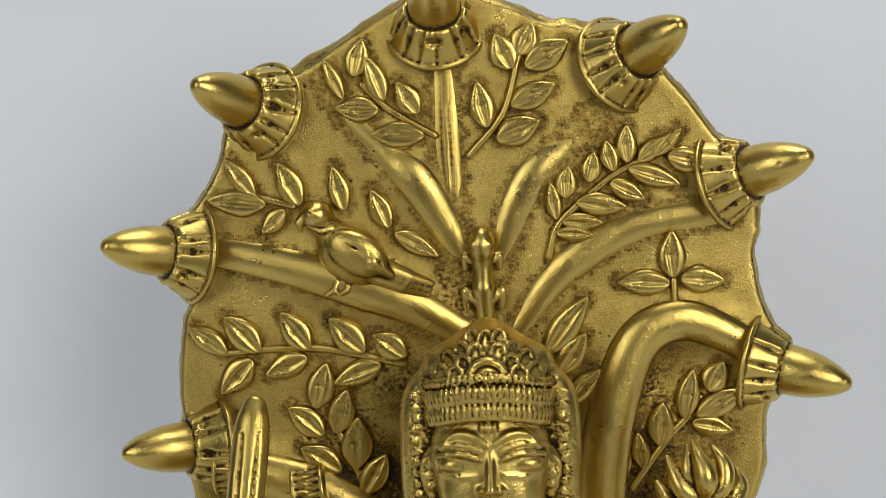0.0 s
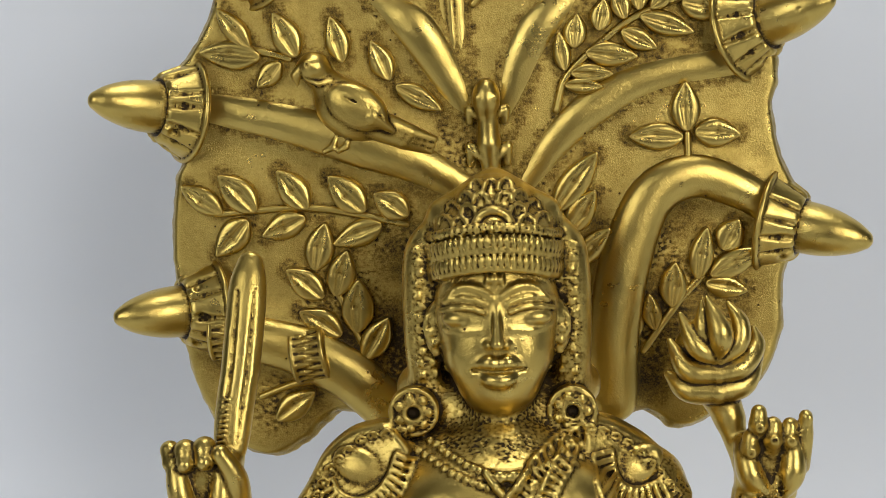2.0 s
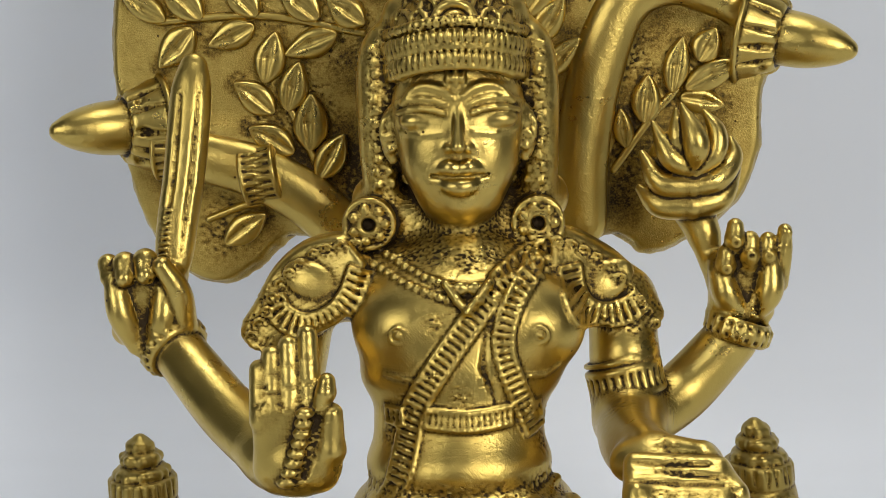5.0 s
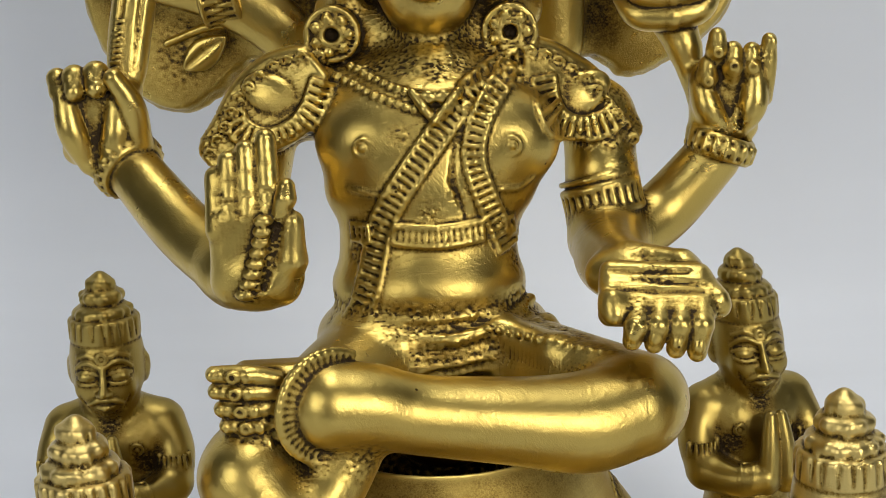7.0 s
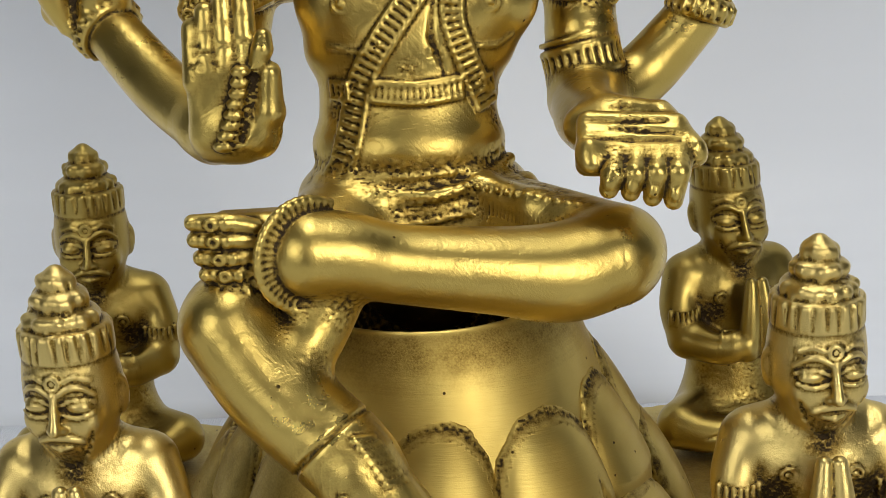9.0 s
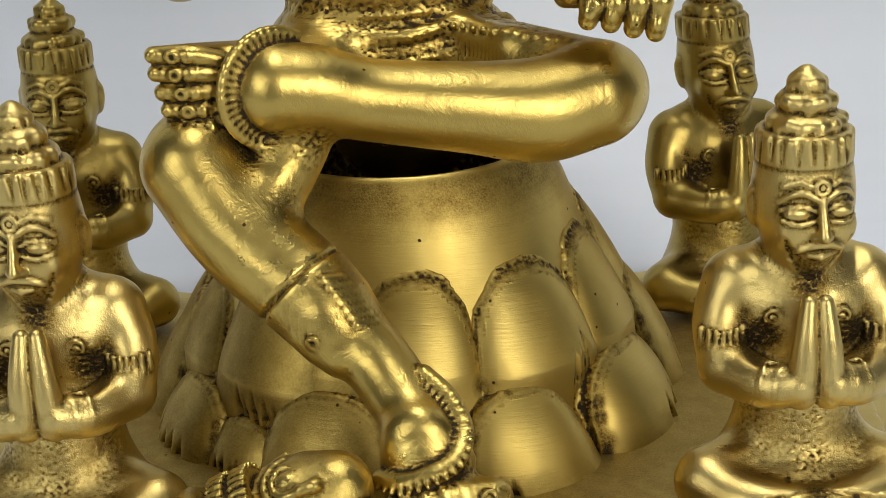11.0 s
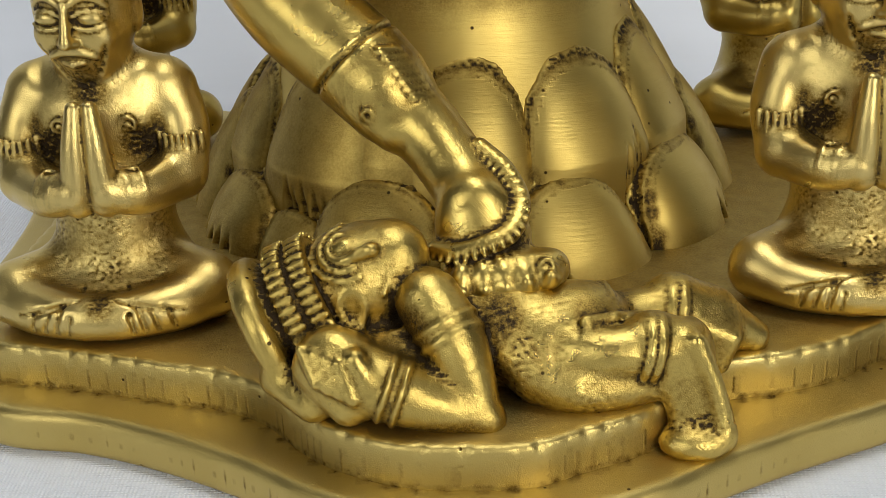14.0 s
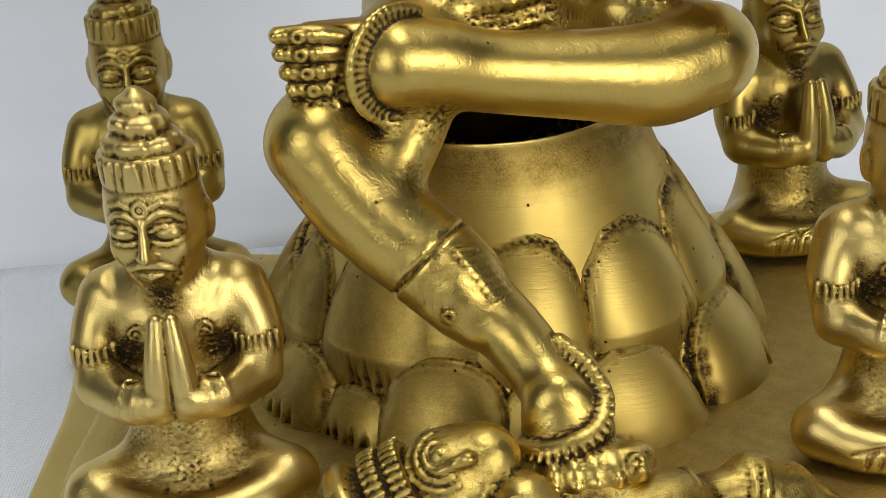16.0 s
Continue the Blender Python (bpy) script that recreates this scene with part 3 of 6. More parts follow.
    # collar, pendant and shoulder plates
    for n, (lift, gap) in enumerate(((0.2, 1.5), (0.1, 1.7))):
        beaded(c, [(-15 - 3 * n, 152 - 2 * n), (-6, 148.5 - 2.6 * n), (4, 146.3 - 3 * n), (14, 148 - 2.6 * n), (23 + 3 * n, 151 - 2 * n)], 0.95, gap, lift)
    tip = [c.front(x, z, 0.5) for x, z in ((-0.6, 147.4), (1.8, 144.2), (4.0, 141.6), (6.4, 144.2), (8.8, 147.4))]
    c.limb(tip, 0.95, k=0.4, patina=0.9)
    for e in (-1.5, 1.5):
        c.blob(c.front(4.0 + e, 146.4, 0.4), (1.7, 0.9, 1.5), k=0.5, patina=0.9)
    for s, line, y_in, y_out, arc, disc in (
        (-1, [(-18, 150), (-23, 155.4), (-27, 155.4), (-33, 153.4), (-39, 148.4), (-43, 141.6), (-46.2, 136.6), (-45.6, 133.4), (-42, 131.4), (-37, 134), (-29, 135.4), (-21.5, 140)], 3.4, 10.0,
         [(-38.6, 142.6), (-36.4, 139), (-31, 137.2), (-25, 139.4), (-21.4, 143.6), (-19.4, 148.6)], (-30, 146.2, 24)),
        (1, [(22, 148), (23, 155), (28, 154.4), (33, 151.6), (38.4, 147.6), (44, 141.2), (47.6, 135.4), (46, 132.6), (42, 131.8), (36, 133.6), (30, 135), (25, 140)], 7.0, 18.5,
         [(26.4, 147.4), (27.0, 142.6), (29.4, 138.4), (34, 136.4), (39, 137.2), (42, 139)], (34.2, 143.4, -28)),
    ):
        outline = closed(line, 1.5)
        x0, x1 = line[0][0], s * 46.8
        where, (x, y, z) = c.window(np.array((min(x0, x1) - 6, y_in - 14, 128)), np.array((max(x0, x1) + 6, y_out + 14, 158)), 0)
        flat = polygon_distance(outline, x[:, 0, :], z[:, 0, :])[:, None, :] + 1.3
        mid = y_in + (y_out - y_in) * (x - x0) / (x1 - x0) + 0.42 * (z - 143)
        up = np.abs(y - mid) * 0.86 - 1.5
        d = np.sqrt(np.maximum(flat, 0) ** 2 + np.maximum(up, 0) ** 2) + np.minimum(np.maximum(flat, up), 0) - 1.3
        c.blend(where, d.astype(np.float32), 1.2, patina=0.6)
        ribbed(c, arc, 4.6, 1.75, 0.62, 0.5, 0.5)
        p = c.front(disc[0], disc[1], -0.4)
        c.blob(p, (7.0, 1.7, 4.2), turned(-18, disc[2], s * 14), k=0.3, patina=1.0)
        for n, (px_, pz_) in enumerate(curve_points([q for q in line[1:7]], 3.3)):
            p = c.front(px_ - s * 2.6, pz_ - 2.0, 0.0)
            if p:
                c.ring(p, (0, 1, 0.3), 1.15, 0.42, k=0.3, patina=0.9)
                c.blob(p, (0.6, 0.5, 0.6), k=0.3, patina=0.8)
                c.rough(p, 3.4, 0.85)
        for px_, pz_ in line[5:10]:
            p = c.front(px_ * 0.96, pz_ + 1.6, 0)
            if p:
                c.rough(p, 4.2, 0.9)
    # nipples
    for x, z in ((-11, 137), (19, 136.4)):
        p = c.front(x, z, 0)
        c.blob(p, (0.9, 0.8, 0.9), k=0.5)
        c.ring(p, (0, 1, 0), 1.75, 0.35, k=0.3, patina=0.4)
    # sashes and belts
    ribbed(c, [(21, 151), (14.5, 149), (9, 145), (-1.7, 131.4), (-7.5, 122), (-10.2, 112), (-12.6, 103.5)], 4.4, 1.6, 0.5, 0.55, 0.25)
    ribbed(c, [(19, 150.5), (13.4, 143), (11.2, 134.5), (14, 124.5), (17.2, 116.5), (19.4, 109)], 3.8, 1.6, 0.6, 0.5, 0.3)
    p1 = [c.front(x, z, 0.1) for x, z in ((7.4, 137), (6.8, 130), (9.2, 122.5))]
    c.limb(p1, [0.4, 0.9, 0.3], k=0.4, cut=True, patina=0.9)
    ribbed(c, [(-5.2, 119.6), (3.6, 119.0), (12.4, 119.6)], 3.6, 1.25, 0.55, 0.6, 0.3)
    for s, xs in ((-1, (-14.0, -10.6)), (1, (17.2, 18.8))):
        ribbed(c, [(xs[0], 119.4), (xs[1], 119.6)], 3.2, 1.3, 0.5, 0.5, 0.2)
    beaded(c, [(-14, 128.4), (-8, 127.4), (-3.5, 128.8)], 0.5, 1.0)
    beaded(c, [(16, 127.5), (20, 127.2), (23, 129)], 0.5, 1.0)
    for z0, sag, r, gap in ((104.5, 1.5, 0.6, 1.1), (101.4, 3, 0.9, 1.7), (97.6, 3.6, 0.75, 1.3), (95.4, 3.6, 0.85, 1.5)):
        beaded(c, [(-17, z0), (-8, z0 - sag * 0.8), (4, z0 - sag), (16, z0 - sag * 0.4), (21.5, z0 + 1.4)], r, gap, 0.1, (1, 0.8, 1.1))
    c.limb([c.front(x, z, 0.2) for x, z in ((-16, 101.5), (-6, 99.6), (6, 99.2), (15, 100.6), (22, 103))], 1.2, k=0.7, patina=0.8)
    c.blob((25.2, -7, 99), 1.4, k=0.4, patina=0.7)
    for x in range(-18, 25, 4):
        for z in (96, 100.5, 105):
            c.rough(c.front(x, z), 3.6, 0.85)
    for p in ((24, -12, 102), (27, -17, 100), (30, -22, 99), (25, -16, 96), (34, -27, 97)):
        c.rough(p, 5, 0.8)
    for x, z in ((-12, 109), (19, 112), (-10, 122), (15, 121), (8, 128), (2, 124), (-13, 116), (20, 117), (-3, 139), (9, 138)):
        c.rough(c.front(x, z), 4.5, 0.75)
    # crossed leg
    c.limb([(15, -4, 91), (42, -32, 90.8)], [10, 8.8], k=3.5)
    c.limb([(39.8, -35.5, 90.2), (30, -39, 89.0), (18, -42, 90.8), (0, -45, 93.8), (-9, -47.0, 96.6), (-16, -48.2, 97.6)], [9.5, 9.6, 8.3, 7.4, 7.8, 8.2], k=3, patina=0.4, even=True)
    # hanging leg
    c.limb([(-8, -6, 92), (-30, -44, 85)], [13, 9.5], k=4)
    c.limb([(-32, -48.5, 84), (-24, -52.6, 73), (-13, -57.2, 63.4), (-9, -59.6, 60)], [9.4, 9.3, 9.0, 8.6], k=3, patina=0.4, even=True)
    c.limb([(-8, -60, 58.8), (0, -65.4, 51.6), (6.2, -73, 44.6)], [7.2, 6.2, 5.9], k=1.2, even=True)
    c.limb([(14, -12, 99.5), (26, -22, 97.5), (36, -29, 96.6)], [3.4, 3, 2], k=2.5, patina=0.7)
    for a in range(14):
        t = a / 13
        c.blob((13 + 25 * t, -17 - 14 * t, 101 - 2.0 * t), 0.7, k=0.4, patina=0.7)
    # armlet and bracelets
    way = np.array((-0.22, 0.2, 1))
    for e, r in ((-2.8, 0.9), (2.6, 0.9), (4.6, 0.6)):
        c.ring(np.array((38.6, 10.8, 120.4)) + way * e, way, 7.9, r, k=0.5, patina=1.0)
    m = np.array(Vector(way).normalized().to_track_quat("Z", "Y").to_matrix())
    for n in range(26):
        a = 2 * math.pi * n / 26
        q = np.array((38.6, 10.8, 120.4)) + m @ np.array((8.0 * math.cos(a), 8.0 * math.sin(a), 0))
        c.limb([q - way * 2, q + way * 2], 0.75, k=0.3, patina=0.9)
    c.limb([(38.6, 12, 126.5), (38.6, 9.6, 115.5)], [7.6, 7.6], k=1)
    for p, way in (((-61.4, 4.6, 132.6), (-0.62, 0.62, 0.5)), ((65.0, 18.8, 129.4), (0.34, 0.1, 0.94))):
        c.ring(p, way, 6.0, 1.7, k=0.5, patina=0.9)
        c.ring(np.array(p) + np.array(way) * 2.0, way, 6.4, 0.8, k=0.4, patina=0.8)
        c.ring(np.array(p) - np.array(way) * 2.0, way, 6.4, 0.8, k=0.4, patina=0.8)
        m = np.array(Vector(way).normalized().to_track_quat("Z", "Y").to_matrix())
        for n in range(20):
            a = 2 * math.pi * n / 20
            q = np.array(p) + m @ np.array((7.3 * math.cos(a), 7.3 * math.sin(a), 0))
            e = m @ np.array((0, 0, 1.4))
            c.limb([q - e, q + e], 0.65, k=0.3, patina=0.5)
    # raised open hand with a string of beads
    c.slab((-30.8, -31.6, 122.6), (8.0, 3.8, 9.4), 3.6, k=2)
    c.slab((-31.4, -30.6, 132.6), (6.6, 2.6, 6.0), 2.2, turned(-6, -12, 0), k=1.5)
    c.blob((-29.8, -31.6, 117.6), (8.4, 4.4, 6.4), k=2)
    c.limb([(-34, -29, 115), (-30, -31, 116.5)], [4.5, 5], k=3)
    for x, top, base in ((-27.2, 145.2, 130), (-31.0, 143.2, 130), (-34.4, 141.2, 129), (-37.0, 138.4, 127)):
        c.limb([(x + 0.2, -32.8, base), (x, -30.4, top - 1.8)], [2.4, 2.0], k=0.7, patina=0.7)
        for t in (0.3, 0.6):
            z = base + (top - base) * t
            c.limb([(x - 1.4, -34.8 + 2.4 * t, z), (x + 1.4, -34.8 + 2.4 * t, z)], 0.3, k=0.3, cut=True, patina=0.8)
    c.limb([(-25.6, -32.6, 115.4), (-23.2, -34.0, 121), (-22.6, -34.4, 128.5)], [3.4, 2.8, 2.1], k=1, patina=0.5)
    c.limb([(-24.8, -34.5, 130), (-23.6, -34.8, 133), (-23.4, -34.2, 135)], [1.8, 2.0, 1.7], k=0.5, patina=0.9)
    for n in range(8):
        c.blob((-31.8 + 0.62 * n - 0.05 * (n - 3.5) ** 2 + 0.3, -36.2, 115.2 + 2.0 * n), (1.9, 1.4, 1.2), k=0.4, patina=0.9)
    c.limb([(-28.4, -36.6, 116.5), (-26.4, -37, 122), (-25.4, -36.8, 128)], [0.9, 1.2, 0.8], k=0.4, cut=True, patina=1.0)
    for z in (116, 119, 122, 125, 128):
        c.rough((-30 + 0.35 * (z - 116), -36, z), 3.6, 1.0)
    for x in (-36, -32, -28):
        c.rough((x, -35, 130), 2.6, 0.7)
    c.rough((-37, -30, 114), 4, 0.8)
    # hand with the tall torch
    c.off = np.array((-1.3, 4.8, 0.8))
    c.off = np.zeros(3)
    c.slab((-66, 5, 142), (8.0, 4.2, 9.6), 3.4, turned(0, 6, 0), k=2)
    c.limb([(-72.6, 2.6, 149), (-71.4, 1.0, 141), (-68.6, 2.0, 133.6)], [2.5, 3.1, 2.4], k=0.9, even=True)
    c.limb([(-61.8, 2.0, 146), (-62.4, 0.8, 139.4), (-64.6, 2.2, 134)], [2.5, 3.0, 2.2], k=0.9, even=True)
    c.limb([(-64.4, -1.6, 148), (-66.6, -1.8, 141), (-66.8, -0.6, 133)], [1.4, 1.5, 0.8], k=0.5, cut=True, patina=1.0, even=True)
    for x, y, z, r in ((-74.4, 4.0, 151.2, 2.2), (-70.2, 1.8, 151.6, 2.6), (-65.6, 1.4, 152.2, 2.7)):
        c.limb([(x, y + 3, z - 4), (x, y + 0.6, z), (x + 0.3, y - 1.6, z - 2.6)], [r, r, r * 0.8], k=0.5, patina=1.0)
        c.limb([(x - 1.4, y - 3.0, z - 0.4), (x + 1.6, y - 3.0, z - 0.6)], 0.35, k=0.3, cut=True, patina=0.8)
    c.limb([(-58.6, 3.0, 138), (-58.4, 0.6, 145.4), (-61.4, -0.6, 151.6)], [3.2, 2.7, 2.1], k=0.7, patina=0.7, even=True)
    for z in (134, 138, 142, 146, 149):
        c.rough((-66.6 + 0.15 * (z - 134), -0.6, z), 2.8, 1.0)
    for x in (-72, -68, -63):
        c.rough((x, -0.5, 148), 2.2, 1.0)
    c.off = np.array((-1.3, 4.8, 0.8))
    blade = np.array([(-59.5, 0.5, 146), (-59, 2.4, 152), (-58.2, 4.6, 159), (-57, 7.4, 167), (-56, 10, 176), (-55, 12.6, 186), (-54.4, 14.4, 191.4)])
    c.limb(blade, [2.6, 4.2, 4.5, 4.6, 4.7, 4.5, 3.2], k=0.8, squash=0.6, patina=0.4, even=True)
    for e in (-1.9, 2.1):
        c.limb([q + (e, -2.75, 0) for q in blade[1:6]], [0.3, 0.5, 0.55, 0.5, 0.3], k=0.4, cut=True, patina=1.0, even=True)
        for q in blade[1:6]:
            c.rough(q + (e, -2.2, 0), 2.0, 0.7)
    for n in range(9):
        q = blade[1] + (blade[2] - blade[1]) * n / 6
        c.limb([q + (-3.0, -2.3, 0), q + (-1.2, -3.0, 0.3)], 0.4, k=0.3, patina=0.8)
    # hand with the lotus
    c.off = np.array((-1.0, 5.5, 0.4))
    c.off = np.zeros(3)
    c.slab((65.8, 20, 139), (7.4, 4.0, 8.6), 3.2, k=2)
    c.limb([(71.8, 17, 145), (71.2, 16, 138.4), (67.6, 17, 133)], [2.6, 3.2, 2.2], k=0.9, even=True)
    c.limb([(60.6, 17.6, 143), (62, 16.4, 138), (65, 17, 133.6)], [2.7, 3.1, 2.2], k=0.9, even=True)
    c.limb([(66.4, 14.4, 143), (67.8, 13.8, 138.4), (68.6, 15, 134)], [1.0, 1.2, 0.6], k=0.5, cut=True, patina=1.0, even=True)
    for x, z0, top, y in ((67.0, 143.5, 150.6, 16), (71.0, 143.5, 150.2, 16.4), (61.6, 142, 147.6, 16.2), (63.6, 148, 153.6, 16)):
        c.limb([(x, y + 2, z0), (x, y, (z0 + top) / 2), (x + 0.2, y + 0.6, top)], [2.3, 2.3, 1.9], k=0.5, patina=0.9)
        c.ring((x, y - 2.2, top - 3.2), (0, 1, 0.1), 0.95, 0.36, k=0.3, patina=0.7)
    c.limb([(73.8, 18, 140), (74.6, 17, 147), (74.8, 16.6, 152.4)], [2.2, 2.0, 1.6], k=0.6, patina=0.7, even=True)
    c.blob((75.2, 15.4, 152), (1.1, 0.7, 1.4), k=0.3, patina=0.6)
    for x, z in ((69, 144), (65, 144), (67.4, 139), (68.4, 135), (73, 149), (64, 133)):
        c.rough((x, 14.6, z), 2.6, 0.9)
    c.off = np.array((-1.0, 5.5, 0.4))
    c.limb([(61.5, 17, 140), (59, 19.5, 150), (56.5, 21.5, 157)], [2.4, 3.6, 5.5], k=1.5, patina=0.5)
    c.blob((55.6, 23, 165), (9.6, 6.6, 9.6), k=1.5)
    for pts, radii in (
        (((56, 17.5, 157), (49, 18.2, 157.4), (44.6, 20.4, 160.8)), (3.2, 3.0, 1.1)), (((56, 17.5, 157), (62.4, 18.2, 158.6), (66.6, 20.4, 164.6)), (3.2, 3.0, 1.1)),
        (((56, 16.6, 161.6), (49, 17.2, 162.6), (45, 20, 169)), (2.7, 2.8, 0.9)), (((56, 16.6, 161.6), (61.6, 17, 163), (65.6, 19.4, 167.4), (65.2, 20.6, 171.6)), (2.7, 2.8, 2.2, 0.8)),
    ):
        c.limb(pts, radii, k=0.3, patina=1.0, even=True)
    for pts, radii in (
        (((55.4, 15.6, 165.4), (51, 15.8, 168.6), (47.4, 18, 176)), (1.6, 2.6, 0.7)), (((56.6, 15.6, 165), (61, 15.8, 169), (61.4, 17, 174), (58.8, 18.6, 178.4)), (1.4, 2.3, 2.1, 0.6)),
        (((54.2, 15.8, 167.6), (52.4, 16, 173), (52.4, 17.4, 179)), (1.0, 2.0, 0.6)), (((56, 14.8, 166), (56.4, 13.8, 172), (53.4, 16, 180.4)), (1.1, 3.0, 0.5)),
    ):
        c.limb(pts, radii, k=0.3, patina=1.0, even=True)
    for x, z in ((47, 165), (52, 165), (60, 165.5), (63, 167), (50, 160), (60, 160.6), (50, 171), (58.4, 171)):
        c.rough((x, 17, z), 2.6, 0.8)
    c.rough((55, 17, 168), 8, 0.4)
    # open giving hand
    c.off = np.zeros(3)
    c.slab((44, -34.6, 112.2), (10.4, 6.2, 3.4), 2.2, turned(42, 3, -4), k=1.5, patina=0.4)
    c.limb([(36, -24, 113.6), (50, -26, 113.8), (55.4, -36.5, 110.4)], [4.2, 4.0, 2.6], k=2)
    c.limb([(42, -24, 117), (50, -28.4, 116.4), (55.6, -37, 112)], [2.6, 2.6, 1.8], k=0.8, patina=0.8)
    c.limb([(35.8, -38.0, 112.6), (36, -39.6, 110)], [2.0, 1.8], k=2)
    for n, (x, z) in enumerate(((39.0, 104), (43.0, 103.3), (47.0, 102.2), (50.9, 101.4))):
        c.limb([(x + 1.8, -37.8, 110.6), (x + 0.8, -41.6, 108.4), (x, -41.6, z + 1.6)], [2.3, 2.3, 1.8], k=0.5, patina=1.0)
        c.blob((x + 0.1, -43.2, z + 3.2), (1.2, 0.9, 1.5), k=0.3, patina=0.9)
    for a, b in (((34.5, -37.6, 114.8), (52.5, -38.0, 113.6)), ((35, -34.2, 117.4), (50, -34.6, 116.4)), ((40, -36, 116), (53, -37.0, 114.6))):
        c.limb([a, ((a[0] + b[0]) / 2, a[1] - 0.3, (a[2] + b[2]) / 2 - 0.3), b], 0.5, k=0.5, cut=True, patina=1.0)
    for p, r in (((40, -42, 110), 4), ((44, -35, 116), 5), ((54, -39, 110), 3.4), ((43, -28, 118), 4)):
        c.rough(p, r, 0.8)
    # foot on the thigh, with toes and a ribbed anklet
    c.slab((-26, -46.0, 98.2), (8, 3.8, 7.2), 2.6, turned(0, 0, 4), k=1.5)
    for n, (x, z) in enumerate(((-36.6, 104.6), (-36.4, 101.4), (-35.6, 98.0), (-34.8, 94.8), (-33.6, 91.8))):
        c.limb([(-25.5, -49.4, z * 0.8 + 19.6), (-30, -50.4, z), (x, -49.8, z)], [1.6, 1.75, 1.55], k=0.35, patina=1.0, even=True)
        c.blob((x - 0.2, -51.0, z + 0.1), (1.1, 0.8, 1.1), k=0.3, patina=0.9)
        c.ring((x + 3.6, -52.0, z), (0, 1, 0), 0.9, 0.42, k=0.3, patina=0.9)
        c.blob((x + 6.2, -51.9, z), (1.0, 0.6, 1.3), k=0.3, patina=0.9)
        c.limb([(x + 1.6, -52.0, z - 1.2), (x + 1.6, -52.2, z + 1.2)], 0.3, k=0.3, cut=True, patina=0.9)
        c.rough((x + 5, -51.6, z - 1.6), 2.0, 0.8)
    way, mid = np.array((0.6, -0.8, 0.0)), np.array((-16.5, -49.0, 97.6))
    m = np.array(Vector(way).normalized().to_track_quat("Z", "Y").to_matrix())
    for e in np.linspace(0, 2 * math.pi, 44, endpoint=False):
        d = m @ np.array((math.cos(e), math.sin(e), 0))
        if d[0] < 0.45:
            q = mid + d * 8.4
            c.limb([q - d * 1.7 + way * 0.5, q + d * 1.4], 0.75, k=0.3, patina=1.0)
            c.blob(q + d * 1.9, (0.9, 0.9, 0.9), k=0.6, patina=0.5)
            c.blob(q - d * 2.0 + way * 0.5, (0.7, 0.7, 0.7), k=0.6, patina=0.5)
    c.limb([(-11, -45, 91), (-15, -47, 84), (-20, -51, 77)], [5.5, 6, 6.5], k=3, even=True)
    c.rough((-34, -51, 95), 5, 0.8)
    c.rough((-27.6, -50, 96), 4, 0.9)
    c.rough((-18, -50, 89), 6, 0.9)
    c.rough((-10, -52, 87), 7, 0.8)
    c.rough((-14, -56, 80), 6, 0.6)
    # shin guard and foot of the hanging leg
    way = np.array((0.66, -0.36, -0.66))
    c.limb([(-13, -57.4, 63.4), (-7.4, -60.6, 57.8)], [9.0, 8.2], k=0.6, patina=0.6)
    c.ring((-13.4, -57.0, 63.8), way, 9.0, 0.5, k=0.4, cut=True, patina=1.0)
    c.limb([(-12.6, -64, 57.6), (-7, -66, 53.4)], [2.4, 3.2], k=2)
    c.ring(c.front(-11, 57.4, 0), (0.1, 1, 0.3), 0.95, 0.4, k=0.3, patina=0.7)
    for n in range(7):
        t = n / 6
        c.limb([(-8.6 + 5.4 * t, -64.6 - 2.6 * t, 67.6 - 7.5 * t), (-5.6 + 5.2 * t, -62.4 - 2.2 * t, 67 - 7.5 * t)], 0.85, k=0.4, patina=0.8)
    c.blob((8.4, -77.5, 38.6), (7.8, 5.6, 5.4), k=2)
    ankle = [(7.8, -69.6, 51.6), (12.0, -73.0, 48.6), (14.4, -77.4, 44.6), (12.8, -81.8, 41.4), (8.4, -83.6, 39.6), (3.8, -83.2, 38.2), (0.4, -80.4, 37.6)]
    c.blob((11.4, -82.6, 34.4), (9.8, 5.2, 4.4), k=2)
    c.limb([(3.8, -83.4, 32.6), (11, -85.4, 32.8), (19.0, -83.8, 35.2)], [3.2, 3.6, 3.3], k=1.6, even=True)
    for x, z, back in ((4.2, 33.0, 5.5), (7.8, 33.2, 8), (11.4, 33.6, 10.5), (15.0, 34.4, 13), (18.8, 35.6, 16)):
        c.limb([((x + back) / 2, -84.6, 37.0), (x * 0.8 + back * 0.2, -86.6, 35.6), (x, -87.0, z - 0.4)], [1.1, 1.7, 2.2], k=1.1, patina=0.6, even=True)
        c.blob((x + 0.2, -88.9, z + 0.6), (1.0, 0.6, 0.9), k=0.4, patina=0.5)
        c.rough(((x + back) / 2 - 1.7, -85, 36.4), 1.8, 0.6)
    c.ring((18.4, -87.2, 37.0), (0.2, 1, -0.5), 1.2, 0.4, k=0.3, patina=0.8)
    c.blob((7.0, -78.2, 42.4), (6.4, 3.6, 6.4), k=4)
    c.limb([np.array(q) + (0, -0.4, 0) for q in ankle], 1.8, k=0.5, patina=0.8, even=True)
    for q in curve_points(ankle, 1.5):
        d = q - np.array((6, -75, 44))
        d /= np.linalg.norm(d)
        c.limb([q - d * 1.7 + (0, -2.1, 0.6), q + d * 1.3 + (0, -1.8, 0.2)], 0.5, k=0.3, patina=1.0)
    c.rough((2, -78, 33), 6, 0.6)
    c.rough((10, -82, 36), 5, 0.6)
